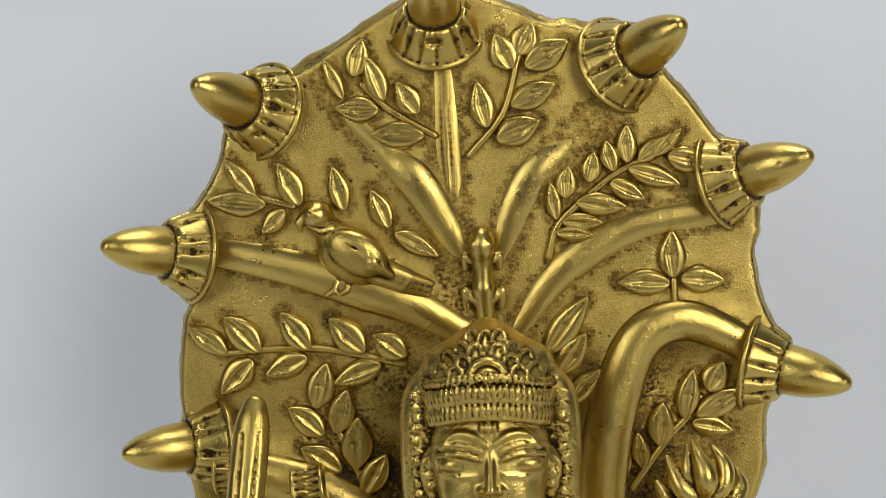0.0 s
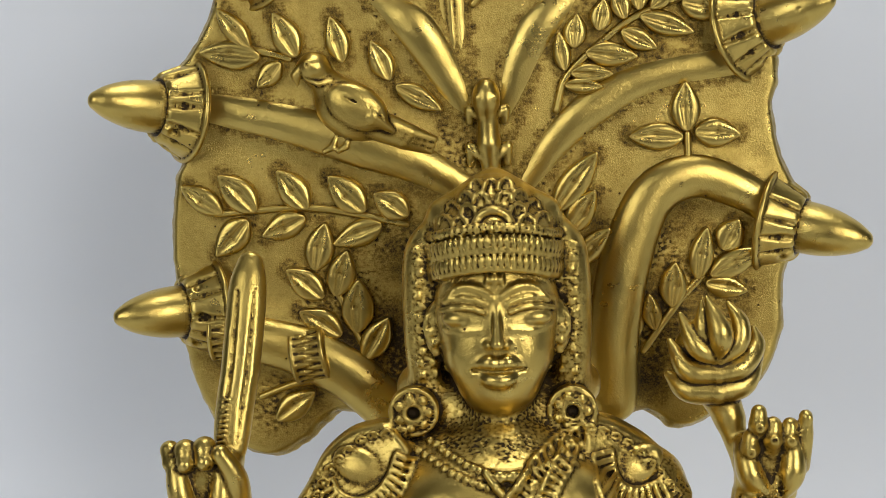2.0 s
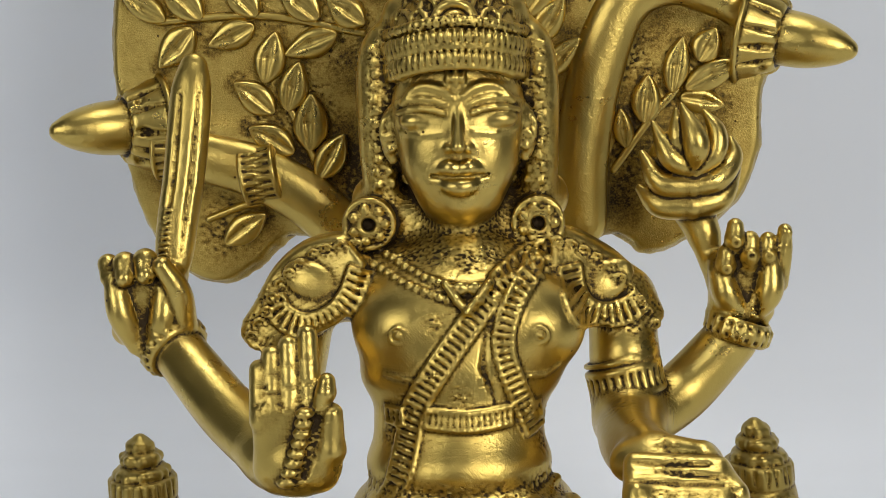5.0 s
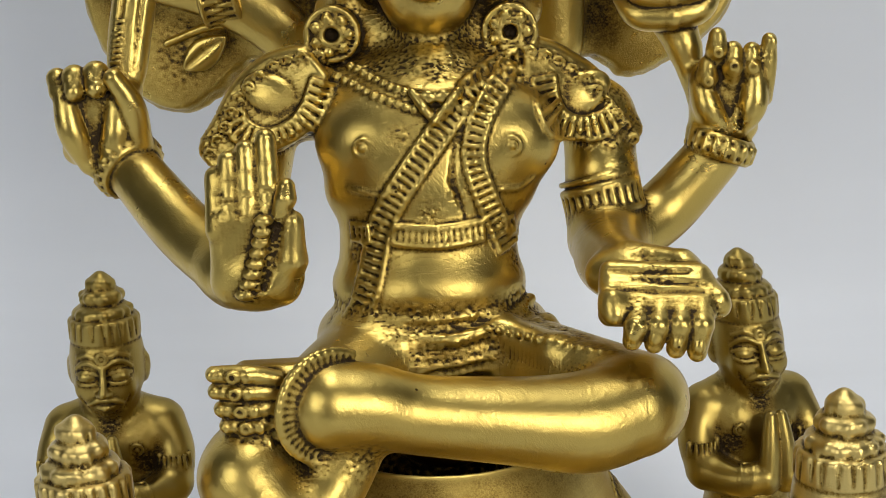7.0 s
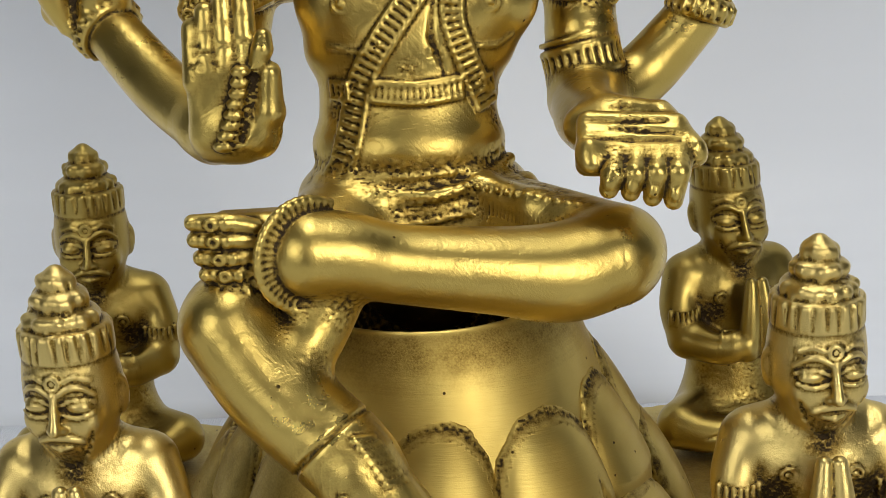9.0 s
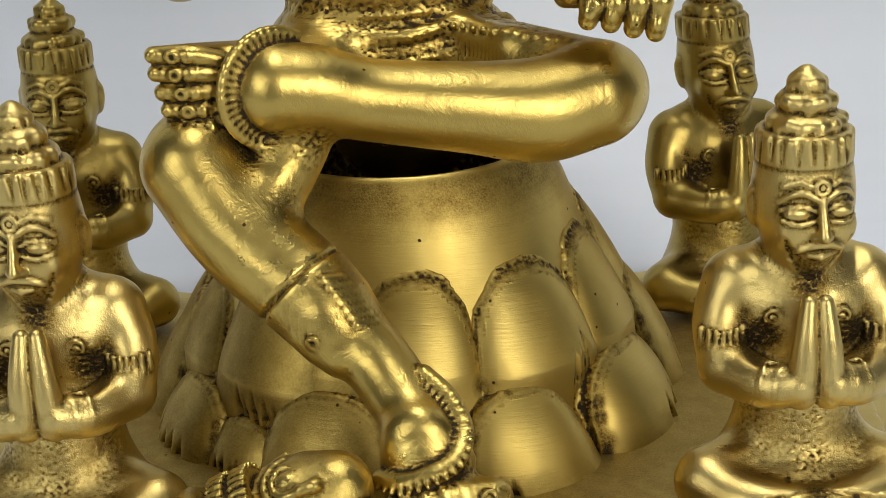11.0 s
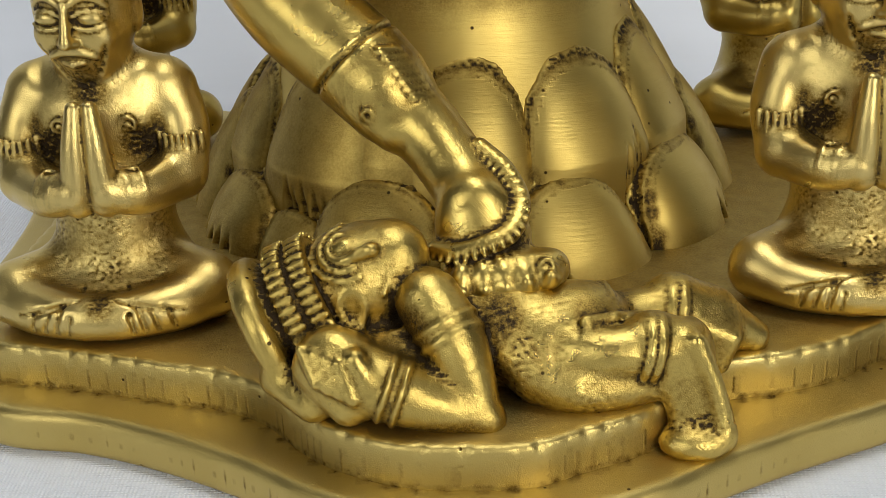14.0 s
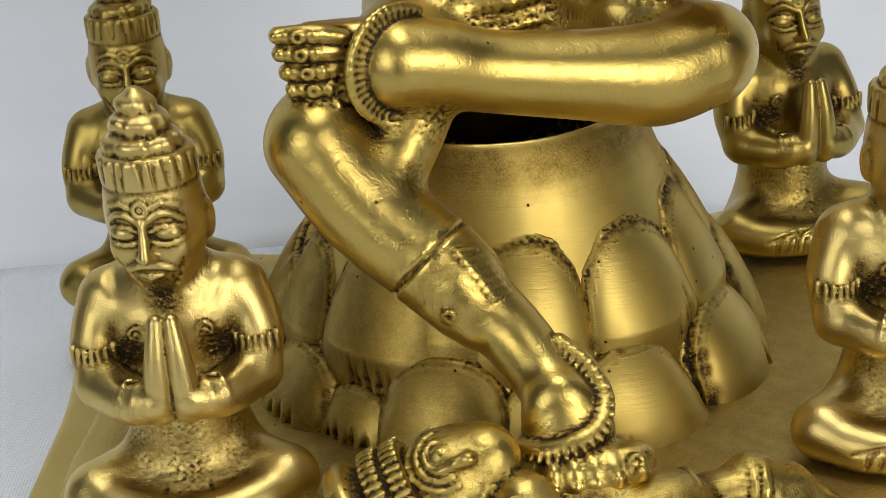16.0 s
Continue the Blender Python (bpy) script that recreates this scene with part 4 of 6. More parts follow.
    for p, r in (((-22, -46, 80), 8), ((-26, -52, 94), 6), ((2, -60, 47), 6), ((36, -4, 118), 6), ((-34, -18, 128), 7), ((40, -38, 110), 5), ((14, -84, 34), 5)):
        c.rough(p, r, 0.5)
    # the face was polished all over
    c.roughen_and_shade()
    c.reach = 0
    where, (x, y, z) = c.window((-12, -6, 156), (18, 9, 192), 0)
    clean = ((x - 2.8) / 14) ** 2 + ((z - 174) / 17.5) ** 2 < 1
    c.r[where] = np.where(clean, np.minimum(c.r[where], 0.35), c.r[where])
    c.g[where] = np.where(clean, c.g[where] * 0.45, c.g[where])
    c.tight[where] = np.where(clean, np.minimum(c.tight[where], 0.3), c.tight[where])
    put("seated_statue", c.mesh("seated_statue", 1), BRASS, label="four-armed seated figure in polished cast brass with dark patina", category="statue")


STEP = 0.36
seated_figure()

# ---------- the four praying figures ----------


def praying_figure(seed, step, head=0.0, lean=0.0):
    """A small bearded seated figure, palms together, about 80 mm high, that looks along -y; head: degrees that it is turned."""
    rnd = random.Random(seed)
    j = lambda a: rnd.uniform(-a, a)
    c = Clay((-27, -28, -2), (27, 18, 84), step)
    c.keep = 0.45
    # folded legs: thighs out to the knees, shins crossed low in front
    c.blob((0, -4, 5.4), (18.5, 12.5, 5.6), k=3)
    for s in (-1, 1):
        c.limb([(s * 5, 0, 7.2), (s * 11, -5, 7.0), (s * 17.6, -9, 6.4)], [6.4, 6.2, 5.8], k=2.5, even=True)
        c.limb([(s * 18.4, -10, 5.6), (s * 12, -15, 5.0), (s * 4, -18, 4.6), (-s * 3, -18.6, 4.4)], [5.2, 4.8, 4.2, 3.2], k=1.8, patina=0.25, even=True)
        for n in range(4):
            x = 4.0 + 2.3 * n + j(0.3)
            c.limb([q for q in (c.front(s * x, 9.0 - 0.5 * n, 0), c.front(s * (x + 1.4), 6, 0), c.front(s * (x + 2.0), 2.6, 0)) if q], [0.25, 0.5, 0.3], k=0.4, cut=True, patina=0.8)
        for z, fall in ((8.4, 0.22),):
            c.limb([q for q in (c.front(s * x, z - fall * (x - 3), 0) for x in (3, 7, 11, 15)) if q], [0.3, 0.6, 0.6, 0.2], k=0.5, cut=True, patina=0.8)
    # trunk: a narrow waist under a broad chest
    c.drum((0, 0.2), 12.8, 10.2, 6, 23, 2.0, k=4, oval=0.95)
    c.drum((0, 0.8), 10.4, 10.6, 18, 28, 2.0, k=3, oval=0.85)
    c.blob((0, 1.2, 29), (11.6, 8.2, 7), k=3)
    c.blob((0, 1.2, 37), (14.4, 9, 10), k=4)
    c.limb([(-10.5, 2.5, 41.6), (0, 3, 45), (10.5, 2.5, 41.6)], [5.4, 5.6, 5.4], k=3)
    # arms
    for s in (-1, 1):
        c.limb([(s * 12.4, 2, 41), (s * 14.8, -1.0, 34), (s * 14.4, -4.6, 27.4)], [5.2, 4.8, 4.6], k=1.6, even=True)
        c.limb([(s * 14.0, -5.4, 26.8), (s * 8, -11.6, 26.4), (s * 3.2, -14.4, 27.4)], [4.7, 4.5, 3.7], k=1.6, even=True)
        c.limb([(s * 7.8, -10.2, 33.0), (s * 9.6, -9.0, 34.4), (s * 10.4, -8.6, 37.6)], [3.6, 3.0, 1.3], k=1.4, cut=True, patina=0.9, even=True)
        # flat palms pressed together
        c.limb([(s * 2.5, -14.2, 25.6), (s * 2.3, -15.0, 30), (s * 1.95, -14.8, 36), (s * 1.4, -13.6, 42.4)], [3.1, 2.7, 2.2, 1.5], k=0.35, patina=0.55, even=True)
        for n in range(8):
            a = -2.7 + 0.62 * n
            q = np.array((s * 6.0, -13.0 - 3.5 * math.cos(a), 27.0 + 3.6 * math.sin(a)))
            c.limb([q - (s * 0.2, 0, 0), q + (s * 1.6, 0.9, 0)], 0.42, k=0.4, patina=0.8)
        for e in (-0.4, 2.2):
            c.ring((s * (6.0 + e), -13.2 + 0.5 * e, 27.2), (s * 1, 0.55, 0), 3.6, 0.28, k=0.4, patina=0.8)
        for n in range(7):
            p = c.front(s * (11.2 + 1.25 * n), 33, 0.05)
            if p:
                c.limb([(p[0], p[1], 34.6), (p[0], p[1] - 0.1, 31.6)], 0.5, k=0.3, patina=0.8)
        c.rough((s * 8.2, -6.4, 34), 5.4, 1.0)
        c.rough((s * 10.5, -6.4, 35.5), 3.4, 0.8)
        p = c.front(s * 6.2, 37.2, 0)
        c.ring(p, (0, 1, 0.2), 1.3, 0.42, k=0.3, patina=0.8)
        c.blob(p, (0.6, 0.5, 0.6), k=0.3)
    # darker brown beside the arms, under the chin and down to the lap
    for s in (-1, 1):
        c.shade_stain((s * 8.8, -7.0, 33.4), (6.6, 7.5, 5.4), 0.9)
        c.shade_stain((s * 11, -6, 36.5), (2.6, 4, 5), 0.6)
    c.shade_stain((0, -8, 43.6), (6, 6, 4.4), 0.85)
    c.patina_shade((0, -9, 19), 11, 0.62)
    c.patina_shade((-8, -7, 14), 8, 0.5)
    c.patina_shade((8, -7, 14), 8, 0.5)
    c.shade_stain((0, -20, 7.6), (4, 5, 4.4), 0.7)
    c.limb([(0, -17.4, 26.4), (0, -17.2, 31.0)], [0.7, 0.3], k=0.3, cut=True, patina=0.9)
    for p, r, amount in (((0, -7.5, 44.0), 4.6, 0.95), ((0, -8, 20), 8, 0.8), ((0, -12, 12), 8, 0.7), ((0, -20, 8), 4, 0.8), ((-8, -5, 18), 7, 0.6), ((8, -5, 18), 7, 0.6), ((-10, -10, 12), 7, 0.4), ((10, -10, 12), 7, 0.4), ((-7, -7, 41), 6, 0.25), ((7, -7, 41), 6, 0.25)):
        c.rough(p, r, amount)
    # head: long oval face, heavy lids, drooping moustache and a short ribbed beard
    c.limb([(0, 2.2, 43), (0, 1.8, 50)], 5.8, k=2)
    c.blob((0, 0.4, 57.4), (8.7, 8.8, 11.4), k=2)
    c.drum((0, 0.8), 8.6, 8.5, 52, 66, 3.0, k=2.5, oval=0.98)
    c.blob((0, -2.0, 50.6), (6.6, 6.6, 6.6), k=3)
    for s in (-1, 1):
        c.blob((s * 8.6, 1.4, 56.4), (1.5, 2.2, 4.2), k=0.5, patina=0.6)
        c.ring((s * 9.0, 0.2, 57.2), (s, -0.6, 0), 1.5, 0.5, k=0.4, patina=0.7, oval=1.6)
        c.blob((s * 4.2, -6.2, 53.6), (3.0, 2.2, 3.2), k=2)
        c.blob((s * 3.7, -8.7, 57.2), (2.9, 1.1, 1.5), k=1.2, cut=True)
        c.blob((s * 3.8, -7.2, 56.9), (2.5, 1.4, 1.25), k=0.35, patina=0.6)
        for rise, z, r in ((1.0, 57.3, 0.42), (-0.8, 56.0, 0.36)):
            c.limb([c.front(s * (3.8 + t), z + rise * (1 - (t / 3.0) ** 2), 0.15) for t in (-2.8, -1.4, 0, 1.4, 2.8)], r, k=0.3, patina=0.9)
        c.limb([c.front(s * x, z, 0.15) for x, z in ((1.0, 59.6), (3.0, 60.7), (5.0, 60.4), (6.8, 58.8))], [0.45, 0.62, 0.55, 0.35], k=0.4, patina=0.7, even=True)
        c.limb([c.front(s * x, z, 0.1) for x, z in ((2.0, 61.9), (3.8, 62.6), (6.2, 61.6))], 0.4, k=0.4, patina=0.6)
        c.blob((s * 1.15, -9.3, 52.9), (0.95, 1.0, 0.85), k=0.6)
        # moustache
        c.limb([c.front(s * x, z, 0.25) for x, z in ((0.3, 51.3), (1.9, 51.3), (3.6, 50.5), (4.8, 49.4))], [0.6, 0.8, 0.65, 0.3], k=0.4, patina=0.5, even=True)
        for n in range(7):
            x = s * (0.45 + 0.95 * n)
            z = 47.3 + 0.14 * n * n
            p, q = c.front(x, z, 0.0), c.front(x * 0.86, z - 3.2 + 0.12 * n, 0.0)
            if p and q:
                c.limb([p, q], [0.34, 0.52], k=0.25, cut=True, patina=1.0)
        c.rough((s * 1.6, -8.4, 56.0), 1.5, 0.6)
    c.limb([c.front(0, 59.4, 0.2), (0, -9.5, 56), (0, -10.5, 53.2)], [0.65, 0.8, 1.2], k=0.7)
    c.limb([c.front(x, 49.0 + 0.1 * abs(x), 0.1) for x in (-1.8, 0, 1.8)], [0.4, 0.75, 0.4], k=0.3, patina=0.8)
    p = c.front(0, 61.6, 0.1)
    c.ring(p, (0, 1, -0.1), 1.15, 0.42, k=0.3, patina=0.8)
    c.blob(p, 0.45, k=0.3, patina=0.5)
    # cap: a ribbed band, then rounded tiers
    c.drum((0, 0.8), 8.75, 8.8, 64.2, 70.2, 1.0, k=0.4, patina=0.8)
    for n in range(21):
        a = 2 * math.pi * (n + j(0.25)) / 21
        x, y = math.cos(a), math.sin(a)
        c.limb([(x * 8.9, 0.8 + y * 8.9, 65.4 + j(0.5)), (x * 8.9, 0.8 + y * 8.9, 69.6)], [0.4, 0.75], k=0.3, cut=True, patina=1.0)
    for z, r, h in ((71.4, 6.9, 2.9), (75.0, 5.2, 2.8), (78.2, 3.4, 2.4)):
        c.blob((j(0.2), 0.8, z), (r, r, h), k=0.9, patina=0.9)
        for n in range(9):
            a = -math.pi * (n + j(0.4)) / 8
            c.blob((r * 0.93 * math.cos(a), 0.8 + r * 0.93 * math.sin(a), z + j(0.5)), (r * 0.16, r * 0.12, h * 0.4), k=1.0)
    c.blob((0, 0.8, 79.8), (1.7, 1.7, 1.5), k=0.8)
    c.rough((0, -6.6, 70.4), 2.2, 0.8)
    c.rough((3, -4.6, 73.4), 2.2, 0.8)
    me = c.mesh("praying_statue", 1)
    if head or lean:
        # the neck twists and bends, and the head goes with it
        co = np.empty(3 * len(me.vertices), np.float32)
        me.vertices.foreach_get("co", co)
        co = co.reshape(-1, 3)
        t = np.clip((co[:, 2] * 1000 - 42 - 0.25 * co[:, 1] * 1000) / 5, 0, 1)
        t *= np.maximum(np.clip((0.0125 - np.hypot(co[:, 0], co[:, 1])) / 0.003, 0, 1), np.clip((co[:, 2] - 0.0465) / 0.003, 0, 1))
        a = radians(head) * t * t * (3 - 2 * t)
        x, y = co[:, 0].copy(), co[:, 1].copy()
        co[:, 0], co[:, 1] = x * np.cos(a) - y * np.sin(a) + lean * np.clip(co[:, 2] - 0.047, 0, 1) / 33, x * np.sin(a) + y * np.cos(a)
        me.vertices.foreach_set("co", co.ravel())
        me.update()
    return me


for seed, (x, y, z), turn, head, lean, step, label in (
    (3, (-61.2, -50.5, 16.4), 1, -9, -1.4, 0.33, "small bearded praying figure in polished brass with rough chest"),
    (4, (76.4, -49, 16.4), 0, 9, 0, 0.33, "small bearded praying figure in polished brass by the dwarf"),
    (5, (-81, 46, 17), 5, 0, 0, 0.36, "small bearded praying figure in duller brass, cap in tiers"),
    (6, (78.2, 49, 17), 16, -2, -3.6, 0.36, "small bearded praying figure in duller brass behind the rock seat"),
):
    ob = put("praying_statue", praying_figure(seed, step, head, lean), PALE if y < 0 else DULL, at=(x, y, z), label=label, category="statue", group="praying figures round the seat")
    ob.rotation_euler = (0, 0, radians(turn))

# ---------- the dwarf that lies under the foot ----------


def lying_figure():
    c = Clay((-44, -116, 8), (66, -56, 52), 0.36)
    # trunk along x, propped on both elbows
    c.limb([(0, -86, 24), (12, -86, 25), (24, -86, 24)], [8.4, 8.6, 9], k=3)
    c.blob((18, -88.0, 25.6), (8.8, 8.4, 6.6), k=1.5, patina=0.6)
    c.blob((13, -89.5, 24.6), (6.4, 7.6, 6.0), k=0.8, patina=0.8)
    c.limb([(17, -93.5, 21), (23, -95, 19.6), (33, -93, 19.6)], [5.4, 5.2, 4.4], k=3, even=True)
    # head lying back: a runs to the chin, f out of the face
    mid = np.array((-12.0, -84, 34.8))
    a = np.array(Vector((0.88, 0.08, 0.42)).normalized())
    f = np.array(Vector((-0.25, -0.80, 0.62)).normalized())
    f = f - a * (a @ f)
    f /= np.linalg.norm(f)
    w = np.cross(a, f)
    at = lambda p, q, r=0.0: mid + p * a + q * f + r * w
    m = np.stack([a, f, w], 1)
    c.blob(at(-1, 0), (11.4, 9.0, 9.2), turn=m, k=2)
    c.blob(at(7.4, 2.2), (4.8, 5.0, 5.4), turn=m, k=3)
    c.blob(at(-17.2, -2), (4.0, 12.6, 12), turn=m, k=1.0, patina=1.0)
    c.ring(at(-18.4, -2), a, 10.6, 2.0, k=1.5)
    c.blob(at(-9.4, -0.2), (5.0, 10.6, 10.4), turn=m, k=1.0)
    for back, rad, r in ((-11.4, 9.8, 1.6), (-7.4, 9.4, 1.6)):
        c.ring(at(back, 0), a, rad, r, k=0.5, patina=1.0)
        for n in range(42):
            t = 2 * math.pi * n / 42
            q = at(back, (rad + 1.5) * math.cos(t), (rad + 1.5) * math.sin(t))
            c.limb([q - 1.3 * a, q + 1.3 * a], 0.5, k=0.3, patina=1.0)
    def skin(p, r, out=0.15):
        return at(p, 9.0 * math.sqrt(max(0.05, 1 - ((p + 1) / 11.4) ** 2 - (r / 9.2) ** 2)) + out, r)

    # the eye that shows, with its lids, and the ear below
    c.blob(skin(0.2, -3.2, -0.8), (2.0, 1.2, 1.6), turn=m, k=0.3, patina=0.7)
    for rad, r in ((2.6, 0.4), (4.2, 0.45), (5.8, 0.4)):
        c.limb([skin(0.4 - rad * math.cos(t), -3.2 + rad * 1.05 * math.sin(t)) for t in np.linspace(-1.6, 1.7, 10)], r, k=0.35, patina=0.7)
    c.ring(skin(-2.5, 6.2, -0.4), f + 0.7 * w, 2.0, 0.6, k=0.7, patina=0.5, oval=1.5)
    c.limb([skin(-0.4, -0.6, 0.0), skin(2.4, -0.4, 0.7), skin(4.6, -0.2, 1.0)], [0.6, 0.9, 1.3], k=0.8)
    c.limb([skin(6.8, -2.4), skin(7.4, 0.2, 0.4), skin(7.0, 3.0)], 0.7, k=0.6, patina=0.6)
    for n in range(4):
        c.limb([skin(3.2 + 1.7 * n, 6.4 - 0.6 * n), skin(6.0 + 1.6 * n, 3.6 - 1.0 * n), skin(8.6 + 1.0 * n, -1.4)], 0.45, k=0.4, patina=0.7)
    c.blob(at(-12, -1), (5, 10.5, 10.5), turn=m, k=1.5)
    c.blob((-8, -93, 21), (13, 8, 8), k=3)
    c.rough(at(6, 9), 4.5, 0.5)
    c.rough(at(0, 8, -7), 4, 0.5)
    c.limb([(-26, -93, 21), (-20, -98, 19)], [3.4, 3.4], k=2)
    # necklace
    for n in range(3):
        c.limb([(-7 + 1.6 * n, -93.4 - 0.6 * n, 28.5 - 2 * n), (0 + 2 * n, -93, 30 - 2.2 * n), (6 + 1.4 * n, -88, 32.4 - 1.8 * n)], 0.8, k=0.4, patina=0.9)
    # near arm: shoulder, bent elbow, forearm to the head
    c.limb([(-1.0, -91, 33.4), (3.2, -96.4, 28), (7.6, -101.4, 17.6)], [5.4, 5.2, 2.8], k=1.0, patina=0.6, even=True)
    c.limb([(8, -101.5, 17), (-4, -101, 21.4), (-14, -98.6, 25)], [2.8, 5.2, 5.8], k=2.0, patina=0.3, even=True)
    c.blob((-16, -98.4, 26.4), (6.2, 4.8, 6.0), turned(0, 20, 0), k=1.5)
    c.limb([(-20, -97.6, 25), (-14, -101, 20)], [3.0, 3.4], k=2)
    c.limb([(-12.4, -102.4, 29), (-10.4, -103.4, 25)], [1.8, 1.6], k=1.0, patina=0.5)
    for n in range(4):
        c.limb([(-21 + 2.0 * n, -100.4 - 0.9 * n, 30 - 0.4 * n), (-18.6 + 1.9 * n, -103.2 - 0.5 * n, 25.4 - 0.8 * n)], [0.9, 1.1], k=0.8, patina=0.45)
    for mid_, way, rad in (((2.2, -95.2, 29.6), (0.45, -0.5, -0.75), 5.4), ((-6.6, -101.0, 22.4), (-0.94, 0.1, 0.32), 5.6)):
        for e in (-1.2, 1.2):
            c.ring(np.array(mid_) + np.array(way) * e, way, rad - 0.2, 0.5, k=0.6, patina=0.6)
    c.blob((2, -100.5, 18.5), (4.2, 3.6, 3.4), k=1.5)
    # skirt belt
    for n in range(7):
        c.limb([(24.5 + 1.2 * n, -94.4 + 0.5 * n, 29.6 - 0.5 * n), (24 + 1.3 * n, -95.8 + 0.4 * n, 25.8 - 0.5 * n)], 0.7, k=0.4, patina=0.8)
    c.limb([(24, -94, 30.4), (29, -92, 30), (33, -88, 28)], 0.9, k=0.5, patina=0.7)
    # near leg: a short thigh, a ringed knee, and a flat-faced shin that hangs over the rim
    c.limb([(23, -93.4, 24.6), (28, -94.6, 24.8), (34, -94, 25)], [4.6, 4.4, 4.6], k=1.2, patina=0.6, even=True)
    c.limb([(24, -100.4, 21.6), (28, -100.2, 21.4), (33, -99, 21.4)], [0.6, 1.0, 0.5], k=1.4, cut=True, patina=0.8, even=True)
    c.blob((27, -94.5, 19), (9, 4.6, 3.8), k=2.5)
    c.limb([(35, -92.6, 26), (40, -93, 24.6)], [4.8, 4.6], k=1.6, patina=0.5)
    c.slab((41, -93, 18.4), (5.0, 5.4, 9.6), 2.6, turned(-8, -16, 0), k=2.0, patina=0.4)
    c.limb([(41.6, -96.6, 27.6), (44.6, -97.8, 20), (46.4, -99, 11.6)], [1.4, 1.5, 2.0], k=1.0, even=True)
    c.blob((41.6, -98.6, 10.4), (6.0, 4.2, 3.2), k=1.5, patina=0.5)
    for n in range(2):
        c.ring((33.4 + 1.7 * n, -93.4, 24.8), (1, 0.1, -0.25), 5.3, 0.75, k=0.4, patina=0.9)
    # far leg: thigh, knee rings and a wedge of a calf
    c.limb([(27, -83, 23.6), (37, -80.5, 24.4)], [5.4, 5.2], k=1.2, patina=0.8)
    c.limb([(40, -79, 25), (46, -78, 22.4), (54, -77, 18)], [6.0, 5.4, 3.0], k=1.2, patina=0.8)
    c.slab((45, -81.4, 20), (5.4, 4, 4.6), 2.0, turned(0, 22, 0), k=2.0)
    for n in range(2):
        c.ring((38.0 + 2.0 * n, -79.8, 24.4), (1, 0.1, -0.25), 5.6, 0.9, k=0.4, patina=0.9)
    for n in range(3):
        c.ring((24.6 + 1.5 * n, -86 + n, 25), (1, 0.25, -0.1), 6.6, 0.6, k=0.4, patina=1.0)
    for x, y, z, r in ((14, -95, 20, 9), (2, -97, 26, 6), (-12, -93, 27, 6), (24, -97, 18, 8), (44, -99, 13, 7), (10, -93, 30, 6), (36, -98, 14, 8), (52, -80, 15, 5)):
        c.rough((x, y, z), r, 0.65)
    for x, y, z, r in ((8, -94, 30, 6), (14, -96, 26, 7), (-2, -90, 37, 5), (-16, -93, 30, 6), (30, -92, 27, 5), (10, -98, 20, 6), (22, -100, 13, 9), (48, -86, 14, 8)):
        c.rough((x, y, z), r, 0.75)
    for p, r, amount in (((10, -93, 31), (6, 8, 7), 0.75), ((-4, -96, 31), (8, 6, 5), 0.7), ((-20, -90, 32), (6, 8, 8), 0.55), ((26, -92, 30), (6, 6, 5), 0.6), ((38, -86, 22), (9, 6, 6), 0.6), ((0, -104, 17), (14, 5, 3), 0.6), ((26, -103, 14), (14, 6, 4), 0.5), ((30, -82, 27), (5, 5, 5), 0.7)):
        c.shade_stain(p, r, amount)
    for p, r in (((14, -97, 19), 9), ((30, -98, 20), 7), ((41, -99, 17), 8), ((46, -82, 22), 8), ((24, -98, 18), 6)):
        c.patina_shade(p, r, 0.5)
    c.r = np.maximum(c.r, np.float16(0.26))
    put("lying_statue", c.mesh("lying_statue", 1), SANDY, label="crushed dwarf figure lying on the base, worn brass", category="statue")


lying_figure()

# ---------- the rock seat: a drum with overlapping scales ----------

rock = new("rock_seat")
rock.location = (0.003, 0.004, 0.016)
tagged(rock, "domed rock seat of brushed brass with overlapping rounded lobes", "seat")
RX, RY = 3.0, 4.0


def rock_body():
    c = Clay((-68, -66, 8), (84, 72, 84), 0.6)
    prof = [(14, 53), (25, 49), (36, 45), (46, 41), (56, 37), (64, 34), (70, 31), (73, 29.2)]
    got = c.window((-68, -66, 8), (84, 72, 84), 0)
    where, (x, y, z) = got
    far = np.sqrt((x - RX) ** 2 + (y - RY) ** 2)
    rad = np.interp(z.ravel(), [p[0] for p in prof], [p[1] for p in prof]).reshape(1, 1, -1)
    d = np.maximum((far - rad) * 0.8, np.maximum(z - 73, 12 - z))
    c.blend(where, d, 3)
    c.limb([(RX, RY, 94), (RX, RY, 66), (RX, RY, 40)], [32, 27.2, 22], k=0.4, cut=True)
    c.r[where] = np.where((far < rad - 1.6) & (z < 70.5), 1.0, 0.0).astype(np.float16)
    # the crossed leg's shade on the drum top, put into the colour
    c.s[where] = np.maximum(c.s[where], (0.8 * np.clip((z - 59) / 10, 0, 1) + 0 * far).astype(np.float16))
    c.reach = 0
    return c.mesh("body", 3, (3, 4, 16))


put("body", rock_body(), BRUSHED, rock)
LEVELS, GIRTHS = (8, 14, 25, 36, 46, 56, 66, 72), (55, 53, 49, 45, 41, 37, 33, 30)


